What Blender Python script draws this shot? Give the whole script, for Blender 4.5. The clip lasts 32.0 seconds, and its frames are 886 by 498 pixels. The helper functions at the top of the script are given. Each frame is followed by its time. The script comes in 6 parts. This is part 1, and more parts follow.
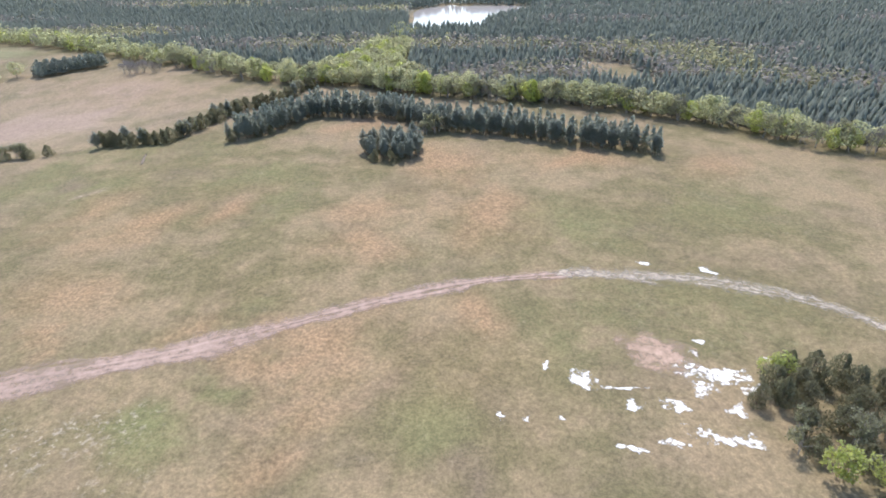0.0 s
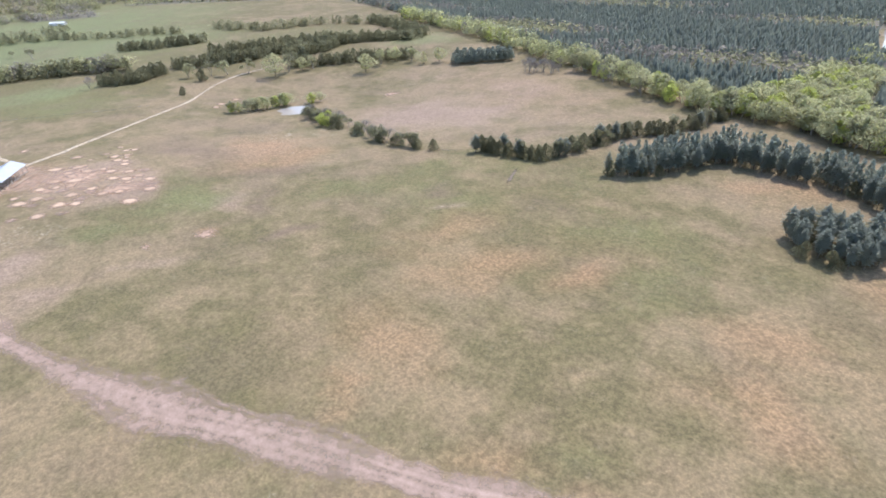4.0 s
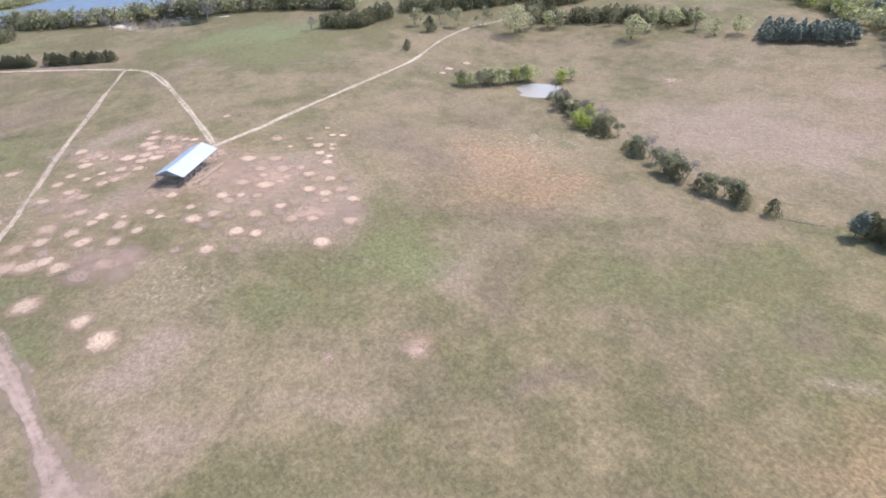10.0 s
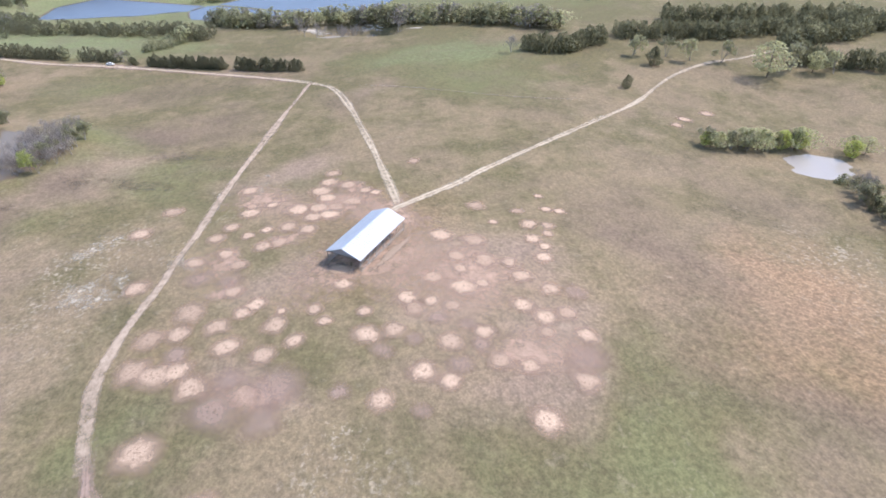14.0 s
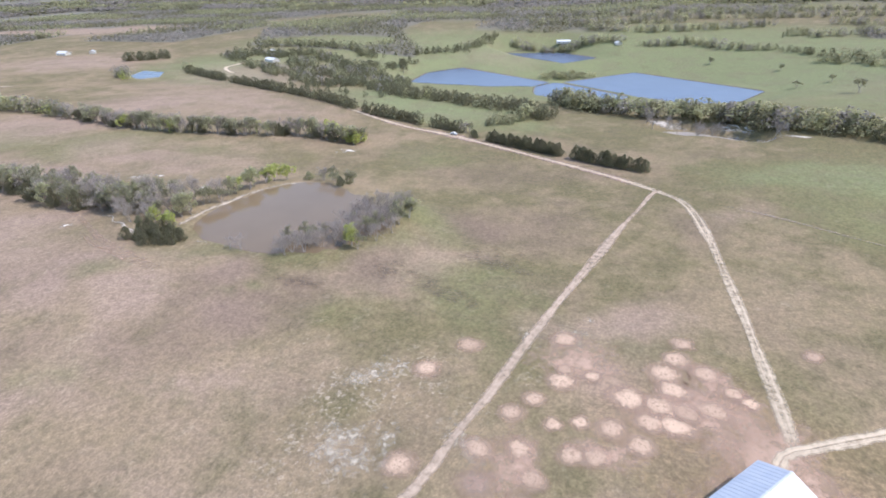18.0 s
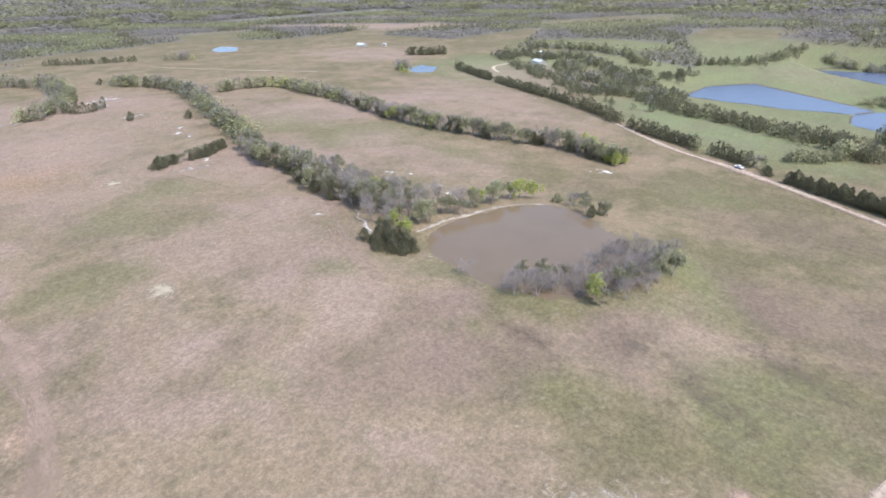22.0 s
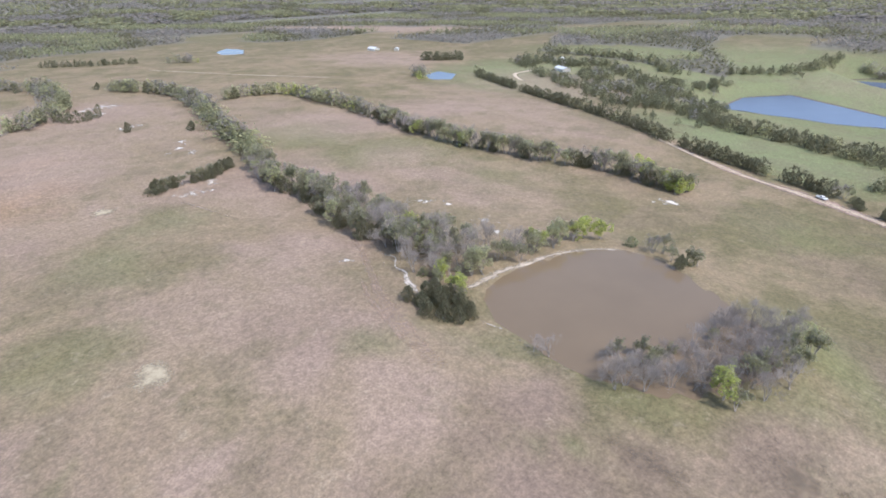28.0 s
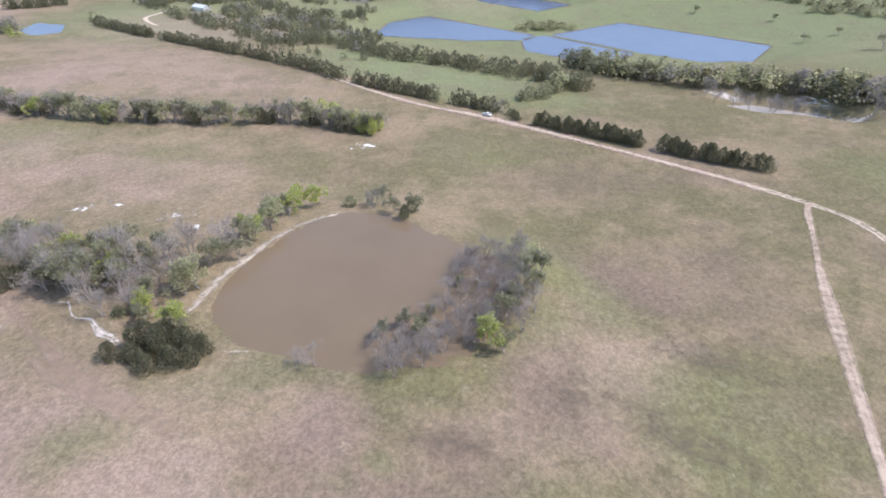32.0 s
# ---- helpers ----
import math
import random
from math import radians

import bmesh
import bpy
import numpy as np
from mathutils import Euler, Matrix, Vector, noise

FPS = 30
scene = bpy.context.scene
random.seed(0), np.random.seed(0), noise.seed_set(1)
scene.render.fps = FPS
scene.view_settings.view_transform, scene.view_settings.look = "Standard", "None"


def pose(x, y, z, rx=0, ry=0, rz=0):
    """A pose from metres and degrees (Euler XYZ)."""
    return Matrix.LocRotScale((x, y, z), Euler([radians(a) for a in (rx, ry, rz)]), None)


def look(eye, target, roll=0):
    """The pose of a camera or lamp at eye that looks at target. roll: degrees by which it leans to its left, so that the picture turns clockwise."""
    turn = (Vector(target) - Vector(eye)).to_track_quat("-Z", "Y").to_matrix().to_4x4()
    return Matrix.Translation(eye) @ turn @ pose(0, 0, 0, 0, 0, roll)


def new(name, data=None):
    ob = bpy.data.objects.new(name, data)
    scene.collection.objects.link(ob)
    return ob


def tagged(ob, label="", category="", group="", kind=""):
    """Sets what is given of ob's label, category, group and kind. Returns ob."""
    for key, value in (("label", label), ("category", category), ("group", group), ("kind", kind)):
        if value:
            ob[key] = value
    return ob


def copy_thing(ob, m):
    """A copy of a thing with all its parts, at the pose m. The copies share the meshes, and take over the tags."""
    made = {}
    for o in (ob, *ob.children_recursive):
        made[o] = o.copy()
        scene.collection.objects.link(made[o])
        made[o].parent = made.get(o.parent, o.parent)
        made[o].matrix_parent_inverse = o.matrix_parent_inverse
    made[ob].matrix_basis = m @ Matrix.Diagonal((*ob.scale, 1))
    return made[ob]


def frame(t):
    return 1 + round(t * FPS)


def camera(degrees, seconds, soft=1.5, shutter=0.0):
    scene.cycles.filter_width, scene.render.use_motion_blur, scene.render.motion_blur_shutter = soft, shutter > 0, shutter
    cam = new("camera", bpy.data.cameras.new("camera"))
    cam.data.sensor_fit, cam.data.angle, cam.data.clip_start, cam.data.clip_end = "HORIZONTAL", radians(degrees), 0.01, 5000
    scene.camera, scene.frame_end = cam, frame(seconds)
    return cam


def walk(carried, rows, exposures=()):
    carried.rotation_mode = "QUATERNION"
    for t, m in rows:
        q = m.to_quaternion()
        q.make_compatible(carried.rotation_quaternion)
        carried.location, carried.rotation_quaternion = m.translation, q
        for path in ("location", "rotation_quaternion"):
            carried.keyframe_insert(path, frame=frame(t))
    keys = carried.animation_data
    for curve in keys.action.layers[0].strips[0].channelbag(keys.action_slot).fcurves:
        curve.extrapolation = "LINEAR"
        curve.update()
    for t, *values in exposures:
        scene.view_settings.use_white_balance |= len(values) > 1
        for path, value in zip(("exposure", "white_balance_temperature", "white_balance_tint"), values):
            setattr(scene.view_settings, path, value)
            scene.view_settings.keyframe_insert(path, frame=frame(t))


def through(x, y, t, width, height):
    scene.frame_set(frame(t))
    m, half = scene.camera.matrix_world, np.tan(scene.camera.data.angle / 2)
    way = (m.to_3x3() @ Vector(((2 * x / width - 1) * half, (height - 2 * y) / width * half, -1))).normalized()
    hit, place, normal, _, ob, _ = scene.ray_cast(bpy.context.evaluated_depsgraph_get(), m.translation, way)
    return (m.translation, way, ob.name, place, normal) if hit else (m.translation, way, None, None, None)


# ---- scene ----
cam = camera(77.4, 32.0, soft=1.8)
PATH = [
    (0, (-0.357, -0.094, 96.855), (-0.377, 1.639, 95.857), -1.3),
    (0.5, (-1.863, 7.734, 96.78), (-2.02, 9.462, 95.785), -1.4),
    (1, (-4.015, 15.324, 96.828), (-4.22, 17.046, 95.831), -1.4),
    (1.5, (-7.022, 22.802, 97.031), (-7.33, 24.508, 96.035), -1.5),
    (2, (-10.444, 29.204, 97.133), (-10.888, 30.882, 96.14), -1.5),
    (2.5, (-13.926, 36.812, 97.304), (-14.463, 38.463, 96.312), -1.6),
    (3, (-18.283, 43.239, 97.318), (-18.881, 44.869, 96.326), -1.6),
    (3.5, (-23.829, 50.188, 96.965), (-24.598, 51.747, 95.976), -1.7),
    (4, (-30.667, 57.465, 96.12), (-31.754, 58.829, 95.142), -1.9),
    (4.5, (-37.708, 63.79, 95.497), (-38.97, 64.999, 94.524), -1.9),
    (6.5, (-70.532, 80.522, 97.461), (-71.902, 81.584, 96.463), -2.3),
    (7, (-79.353, 85.004, 97.226), (-80.707, 86.047, 96.188), -2.1),
    (7.5, (-88.13, 89.301, 96.659), (-89.473, 90.328, 95.591), -1.9),
    (8, (-97.265, 93.004, 96.016), (-98.607, 94.031, 94.945), -1.7),
    (8.5, (-105.979, 96.602, 95.491), (-107.355, 97.583, 94.421), -1.6),
    (9, (-115.046, 99.998, 95.332), (-116.47, 100.906, 94.261), -1.5),
    (9.5, (-124.109, 103.238, 95.533), (-125.554, 104.111, 94.46), -1.5),
    (10, (-133.434, 105.786, 95.273), (-134.842, 106.625, 94.127), -1.4),
    (10.5, (-143.02, 107.338, 94.927), (-144.565, 107.899, 93.788), -1.6),
    (11, (-152.419, 109.133, 94.634), (-153.992, 109.614, 93.495), -1.6),
    (11.5, (-162.025, 109.603, 94.342), (-163.6, 110.07, 93.201), -1.5),
    (12, (-172.562, 109.484, 93.806), (-174.137, 109.948, 92.665), -1.3),
    (12.5, (-181.937, 109.213, 93.149), (-183.514, 109.674, 92.008), -1.1),
    (13, (-190.948, 108.819, 92.393), (-192.525, 109.278, 91.252), -0.9),
    (13.5, (-199.891, 108.473, 91.663), (-201.467, 108.929, 90.52), -0.8),
    (15.5, (-231.015, 108.136, 88.888), (-232.795, 108.149, 87.977), -1.9),
    (16, (-240.134, 105.397, 88.588), (-241.903, 105.162, 87.685), -2.0),
    (16.5, (-248.561, 102.345, 88.279), (-250.298, 101.918, 87.384), -2.0),
    (17, (-256.443, 98.805, 88.268), (-258.163, 98.311, 87.375), -2.0),
    (17.5, (-263.495, 94.677, 88.338), (-265.209, 94.159, 87.445), -1.9),
    (18, (-267.861, 92.05, 88.463), (-269.572, 91.524, 87.57), -1.8),
    (18.5, (-271.467, 89.869, 88.441), (-273.175, 89.337, 87.548), -1.8),
    (19, (-274.944, 87.584, 88.444), (-276.652, 87.046, 87.551), -1.7),
    (19.5, (-278.302, 85.367, 88.524), (-280.008, 84.825, 87.631), -1.7),
    (20, (-282.001, 83.184, 88.401), (-283.705, 82.637, 87.509), -1.6),
    (20.5, (-285.449, 80.353, 88.315), (-287.148, 79.788, 87.424), -1.5),
    (21, (-288.925, 77.528, 88.046), (-290.542, 76.749, 87.163), -1.5),
    (21.5, (-292.667, 74.562, 87.662), (-294.154, 73.55, 86.788), -1.6),
    (22, (-296.602, 70.518, 86.879), (-297.927, 69.295, 86.014), -1.7),
    (22.5, (-299.732, 66.489, 86.095), (-300.873, 65.087, 85.239), -1.7),
    (23, (-302.555, 62.813, 85.663), (-303.485, 61.259, 84.816), -1.7),
    (23.5, (-305.195, 59.523, 85.537), (-305.998, 57.896, 84.694), -1.7),
    (24, (-306.999, 56.258, 85.468), (-307.781, 54.621, 84.626), -1.7),
    (24.5, (-308.334, 52.85, 85.44), (-309.19, 51.251, 84.595), -1.7),
    (26.5, (-313.003, 38.443, 85.92), (-313.98, 36.919, 85.069), -1.3),
    (27, (-313.936, 35.005, 85.947), (-315.023, 33.558, 85.095), -1.3),
    (27.5, (-315.326, 31.555, 85.899), (-316.527, 30.203, 85.045), -1.2),
    (28, (-316.526, 28.302, 86.174), (-317.851, 27.074, 85.317), -1.1),
    (28.5, (-318.264, 25.403, 86.329), (-319.707, 24.319, 85.468), -1.0),
    (29, (-319.969, 22.567, 86.469), (-321.513, 21.636, 85.604), -1.0),
    (29.5, (-321.79, 20.214, 86.651), (-323.415, 19.434, 85.784), -0.9),
    (30, (-323.739, 17.913, 87.082), (-325.421, 17.268, 86.212), -0.8),
    (30.5, (-325.921, 16.019, 87.574), (-327.648, 15.516, 86.701), -0.6),
    (31, (-328.168, 14.329, 87.674), (-329.93, 13.969, 86.798), -0.5),
    (31.5, (-330.616, 12.501, 87.63), (-332.359, 12.208, 86.696), -0.4),
    (32, (-333.433, 11.276, 87.924), (-335.109, 11.027, 86.861), -0.4),
]
walk(cam, [(t, look(eye, target, roll)) for t, eye, target, roll in PATH], exposures=[(0, 1.13, 6420, 11), (4, 1.08, 6430, 11), (9, 1.02, 6430, 12), (17, 0.99, 6350, 13), (24, 1.03, 6310, 12), (28, 0.91, 6300, 12), (32, 0.97, 6340, 14)])

# ---------------------------------------------------------------- light
SUN_YAW, SUN_UP = radians(3), radians(54)
sun_dir = Vector((-math.sin(SUN_YAW) * math.cos(SUN_UP), math.cos(SUN_YAW) * math.cos(SUN_UP), math.sin(SUN_UP)))
world = bpy.data.worlds.new("world")
scene.world = world
world.use_nodes = True
_nt = world.node_tree
_sky = _nt.nodes.new("ShaderNodeTexSky")
_sky.sky_type, _sky.sun_disc = "NISHITA", False
_sky.sun_elevation, _sky.sun_rotation = SUN_UP, -SUN_YAW
_sky.air_density, _sky.dust_density = 1.0, 1.2
_nt.links.new(_sky.outputs[0], _nt.nodes["Background"].inputs[0])
_nt.nodes["Background"].inputs[1].default_value = 0.15
sun = new("sun", bpy.data.lights.new("sun", "SUN"))
sun.data.energy, sun.data.angle, sun.data.color = 2.1, radians(0.8), (1.0, 0.95, 0.90)
sun.matrix_world = look(sun_dir * 1000, (0, 0, 0))
scene.view_settings.exposure = 0.98

# ---------------------------------------------------------------- materials
class Mat:
    """A small writer for node materials."""

    def __init__(self, name, rough=0.9, spec=0.2):
        self.m = bpy.data.materials.new(name)
        self.m.use_nodes = True
        self.t = self.m.node_tree
        self.b = self.t.nodes["Principled BSDF"]
        self.b.inputs["Roughness"].default_value = rough
        self.b.inputs["Specular IOR Level"].default_value = spec

    def node(self, kind, **inputs):
        n = self.t.nodes.new("ShaderNode" + kind)
        for key, v in inputs.items():
            sock = n.inputs[int(key[1:])] if key[0] == "i" and key[1:].isdigit() else n.inputs[key.replace("_", " ")]
            if isinstance(v, bpy.types.NodeSocket):
                self.t.links.new(v, sock)
            else:
                sock.default_value = v
        return n

    def pos(self):
        return self.node("NewGeometry").outputs["Position"]

    def noise(self, scale, detail=4.0, rough=0.6, vec=None, stretch=None):
        v = vec or self.pos()
        if stretch:
            mp = self.node("Mapping", Vector=v)
            mp.inputs["Scale"].default_value = stretch
            v = mp.outputs[0]
        return self.node("TexNoise", Vector=v, Scale=scale, Detail=detail, Roughness=rough).outputs["Fac"]

    def ramp(self, fac, lo, hi):
        n = self.t.nodes.new("ShaderNodeMapRange")
        n.interpolation_type = "SMOOTHSTEP"
        self.t.links.new(fac, n.inputs[0])
        n.inputs[1].default_value, n.inputs[2].default_value = lo, hi
        return n.outputs[0]

    def math(self, op, a, b=0.0):
        n = self.t.nodes.new("ShaderNodeMath")
        n.operation, n.use_clamp = op, op in ("ADD", "SUBTRACT")
        for i, v in enumerate((a, b)):
            if isinstance(v, bpy.types.NodeSocket):
                self.t.links.new(v, n.inputs[i])
            else:
                n.inputs[i].default_value = v
        return n.outputs[0]

    def mix(self, fac, a, b, blend="MIX"):
        n = self.t.nodes.new("ShaderNodeMix")
        n.data_type, n.blend_type = "RGBA", blend
        for sock, v in ((n.inputs[0], fac), (n.inputs[6], a), (n.inputs[7], b)):
            if isinstance(v, bpy.types.NodeSocket):
                self.t.links.new(v, sock)
            else:
                sock.default_value = (*v, 1.0) if isinstance(v, tuple) else v
        return n.outputs[2]

    def out(self, color, bump=None, strength=0.3, dist=0.1):
        if isinstance(color, tuple):
            self.b.inputs["Base Color"].default_value = (*color, 1.0)
        else:
            self.t.links.new(color, self.b.inputs["Base Color"])
        if bump is not None:
            n = self.node("Bump", Height=bump, Strength=strength, Distance=dist)
            self.t.links.new(n.outputs[0], self.b.inputs["Normal"])
        return self.m


GREEN, LUSH, TAN, PINK, RUST = (0.181, 0.157, 0.085), (0.188, 0.204, 0.096), (0.262, 0.207, 0.134), (0.318, 0.240, 0.188), (0.345, 0.226, 0.142)
PALE, OLIVE, EARTH, FLOOR = (0.40, 0.33, 0.240), (0.156, 0.138, 0.078), (0.190, 0.142, 0.112), (0.20, 0.185, 0.15)


def pasture(k):
    """The colour of the grazed pasture, from the zones stored on the sheet: soft drifts of straw, fresh grass, rusty sedge, dead thatch and pale flecks."""
    z, y = k.node("Attribute"), k.node("Attribute")
    z.attribute_name, y.attribute_name = "zone", "litter"
    sep, lit = k.node("SeparateColor", Color=z.outputs["Color"]), k.node("SeparateColor", Color=y.outputs["Color"])
    dry, lush, rust, wood = sep.outputs[0], sep.outputs[1], sep.outputs[2], z.outputs["Alpha"]
    thatch, fleck, sedge, meadow = lit.outputs[0], lit.outputs[1], lit.outputs[2], y.outputs["Alpha"]
    broad, drift, patch = k.noise(0.016, 5, 0.6), k.noise(0.042, 5, 0.62), k.noise(0.11, 6, 0.68)
    clump, tuft, grain = k.noise(0.42, 5, 0.7), k.noise(0.95, 3, 0.6), k.noise(2.1, 4, 0.75)
    wind = k.noise(0.05, 5, 0.65, stretch=(1.0, 0.4, 1.0))
    mott = k.math("ADD", k.math("MULTIPLY", patch, 0.55), k.math("MULTIPLY", clump, 0.45))

    def ragged(zone, lo=0.34, hi=0.86):
        return k.ramp(k.math("ADD", k.math("MULTIPLY", zone, 0.75), k.math("MULTIPLY", k.math("SUBTRACT", mott, 0.25), k.math("MULTIPLY", k.ramp(zone, 0.02, 0.3), 0.85))), lo, hi)

    g = k.math("MULTIPLY", broad, 0.40)
    for v, w in ((drift, 0.35), (patch, 0.25), (lush, 0.16)):
        g = k.math("ADD", g, k.math("MULTIPLY", v, w))
    g = k.ramp(k.math("SUBTRACT", g, k.math("MULTIPLY", dry, 0.10)), 0.43, 0.58)
    straw = k.mix(k.ramp(k.math("ADD", k.math("MULTIPLY", wind, 0.6), k.math("MULTIPLY", dry, 0.40)), 0.34, 0.72), TAN, PINK)
    col = k.mix(g, straw, k.mix(k.ramp(patch, 0.35, 0.62), GREEN, OLIVE))
    col = k.mix(k.math("MULTIPLY", ragged(lush, 0.26, 1.0), 0.62), col, LUSH)
    col = k.mix(k.math("MULTIPLY", ragged(meadow, 0.15, 0.75), 0.85), col, (0.204, 0.230, 0.120))
    col = k.mix(k.math("MULTIPLY", ragged(dry, 0.24, 1.0), 0.62), col, PINK)
    col = k.mix(k.math("MULTIPLY", k.ramp(k.noise(0.03, 6, 0.66), 0.47, 0.62), 0.24), col, EARTH)
    col = k.mix(k.math("MULTIPLY", ragged(thatch, 0.22, 0.92), 0.74), col, EARTH)
    col = k.mix(k.math("MULTIPLY", ragged(rust, 0.20, 1.05), 0.70), col, RUST)
    col = k.mix(k.math("MULTIPLY", k.ramp(k.noise(0.065, 6, 0.72), 0.52, 0.68), k.math("SUBTRACT", 0.5, k.math("MULTIPLY", dry, 0.3))), col, OLIVE)
    col = k.mix(k.math("MULTIPLY", k.ramp(k.noise(0.22, 6, 0.75), 0.57, 0.70), k.math("ADD", 0.25, k.math("MULTIPLY", dry, 0.40))), col, PALE)
    col = k.mix(k.math("MULTIPLY", sedge, 0.32), col, k.mix(k.ramp(drift, 0.35, 0.65), (1.03, 0.96, 0.78), (0.94, 0.92, 0.80)), "MULTIPLY")
    spots = k.ramp(k.math("ADD", k.noise(0.75, 4, 0.7), k.math("MULTIPLY", k.math("SUBTRACT", k.noise(0.13, 3), 0.5), 0.5)), 0.55, 0.66)
    col = k.mix(k.math("MULTIPLY", k.math("MULTIPLY", ragged(fleck, 0.25, 0.9), spots), 0.50), col, (0.52, 0.45, 0.36))
    col = k.mix(0.8, col, k.mix(k.ramp(grain, 0.28, 0.72), (0.72, 0.72, 0.72), (1.22, 1.21, 1.20)), "MULTIPLY")
    col = k.mix(0.8, col, k.mix(k.ramp(clump, 0.30, 0.70), (0.84, 0.84, 0.85), (1.13, 1.12, 1.12)), "MULTIPLY")
    col = k.mix(k.math("ADD", 0.50, k.math("MULTIPLY", rust, 0.45)), col, k.mix(k.ramp(tuft, 0.36, 0.64), (0.70, 0.70, 0.71), (1.19, 1.17, 1.14)), "MULTIPLY")
    col = k.mix(wood, col, k.mix(k.ramp(patch, 0.35, 0.65), FLOOR, (0.165, 0.158, 0.128)))
    return col, k.math("ADD", k.math("MULTIPLY", grain, 0.35), k.math("ADD", k.math("MULTIPLY", clump, 0.3), k.math("MULTIPLY", tuft, 0.35)))


def worn_material(name, a, b, lo=0.35, hi=0.62, ragged=0.55, scale=0.5, heart=0.0):
    """Bare earth or litter that thins out raggedly towards the edge of its patch, where the grass shows through."""
    k = Mat(name, 0.95, 0.1)
    w = k.node("Attribute")
    w.attribute_name = "worn"
    w = w.outputs["Fac"]
    n1, n2, n3 = k.noise(scale, 6, 0.72), k.noise(3.0, 4, 0.7), k.noise(0.12, 3)
    soil = k.mix(k.ramp(n2, 0.3, 0.7), a, b)
    soil = k.mix(k.math("MULTIPLY", k.ramp(n3, 0.4, 0.7), 0.5), soil, tuple(0.5 * (x + y) * 0.82 for x, y in zip(a, b)))
    if heart:
        soil = k.mix(k.math("MULTIPLY", k.ramp(k.math("ADD", w, k.math("MULTIPLY", n1, 0.3)), 0.80, 1.12), heart), soil, tuple(0.6 * x for x in a))
    f = k.math("ADD", k.math("MULTIPLY", w, 1.0 - 0.3 * ragged), k.math("MULTIPLY", k.math("SUBTRACT", n1, 0.35), ragged))
    k.out(soil, n2, 0.4, 0.15)
    clear = k.node("BsdfTransparent")
    mx = k.node("MixShader", i0=k.math("MULTIPLY", k.ramp(f, lo, hi), k.ramp(w, 0.0, 0.12)), i1=clear.outputs[0], i2=k.b.outputs[0])
    k.t.links.new(mx.outputs[0], k.t.nodes["Material Output"].inputs[0])
    return k.m


def hay_material(name, a, b, halo, cover=1.0):
    """A fed-out round of hay: pale ragged litter with dark trodden specks in its heart, on a wider trampled halo."""
    k = Mat(name, 0.95, 0.1)
    w = k.node("Attribute")
    w.attribute_name = "worn"
    w = w.outputs["Fac"]
    n1, n2, n3 = k.noise(0.9, 5, 0.7), k.noise(2.6, 4, 0.7), k.noise(1.5, 3, 0.6)
    hay = k.mix(k.ramp(n2, 0.3, 0.7), a, b)
    hay = k.mix(k.math("MULTIPLY", k.math("MULTIPLY", k.ramp(n3, 0.53, 0.62), k.ramp(w, 0.62, 0.85)), 0.75), hay, (0.20, 0.135, 0.10))
    f = k.ramp(k.math("ADD", w, k.math("MULTIPLY", k.math("SUBTRACT", n1, 0.5), 1.1)), 0.34, 0.83)
    f = k.math("MULTIPLY", f, k.math("ADD", 0.68, k.math("MULTIPLY", k.node("ObjectInfo").outputs["Random"], 0.32)))
    k.out(k.mix(f, halo, hay), n2, 0.4, 0.15)
    veil = k.math("MULTIPLY", k.ramp(k.math("ADD", w, k.math("MULTIPLY", k.math("SUBTRACT", n1, 0.5), 0.6)), 0.05, 0.70), 0.52)
    fac = k.math("MULTIPLY", k.math("MULTIPLY", k.math("MAXIMUM", veil, f), k.ramp(w, 0.0, 0.10)), cover)
    mx = k.node("MixShader", i0=fac, i1=k.node("BsdfTransparent").outputs[0], i2=k.b.outputs[0])
    k.t.links.new(mx.outputs[0], k.t.nodes["Material Output"].inputs[0])
    return k.m


def leaf_material(name, dark, light, tint, through=0.25):
    k = Mat(name, 0.85, 0.15)
    isl = k.node("NewGeometry").outputs["Random Per Island"]
    obj = k.node("ObjectInfo").outputs["Random"]
    col = k.mix(isl, dark, light)
    col = k.mix(k.math("MULTIPLY", obj, 0.6), col, tint)
    k.out(col)
    tr = k.node("BsdfTranslucent", Color=k.mix(1.0, col, (1.35, 1.32, 1.20), "MULTIPLY"))
    mx = k.node("MixShader", i0=through, i1=k.b.outputs[0], i2=tr.outputs[0])
    k.t.links.new(mx.outputs[0], k.t.nodes["Material Output"].inputs[0])
    return k.m


def bark_material(name, a, b):
    k = Mat(name, 0.9, 0.1)
    return k.out(k.mix(k.noise(3.0, 5, 0.7, stretch=(1, 1, 0.25)), a, b))


def water_material(name, colour, rough=0.06, ripple=0.04, gloss=0.5):
    k = Mat(name, rough, gloss)
    k.b.inputs["IOR"].default_value = 1.33
    n = k.noise(0.05, 4)
    col = k.mix(n, colour, tuple(c * 0.8 for c in colour))
    return k.out(col, k.noise(1.2, 4), ripple, 0.1)


k = Mat("pasture", 0.95, 0.1)
_c, _h = pasture(k)
M_PASTURE = k.out(_c, _h, 0.6, 0.35)
M_ROAD = worn_material("pale_gravel", (0.48, 0.392, 0.29), (0.61, 0.515, 0.40), 0.14, 0.85, 1.1, 0.6)
M_TRACK = worn_material("red_dirt", (0.37, 0.262, 0.215), (0.47, 0.352, 0.296), 0.10, 1.05, 1.2, 0.35)
M_TANTRACK = worn_material("tan_dirt", (0.42, 0.322, 0.245), (0.53, 0.425, 0.335), 0.16, 0.95, 1.2, 0.5)
M_RING = worn_material("tan_ring", (0.37, 0.310, 0.215), (0.47, 0.405, 0.290), 0.30, 0.80, 1.1, 0.5)
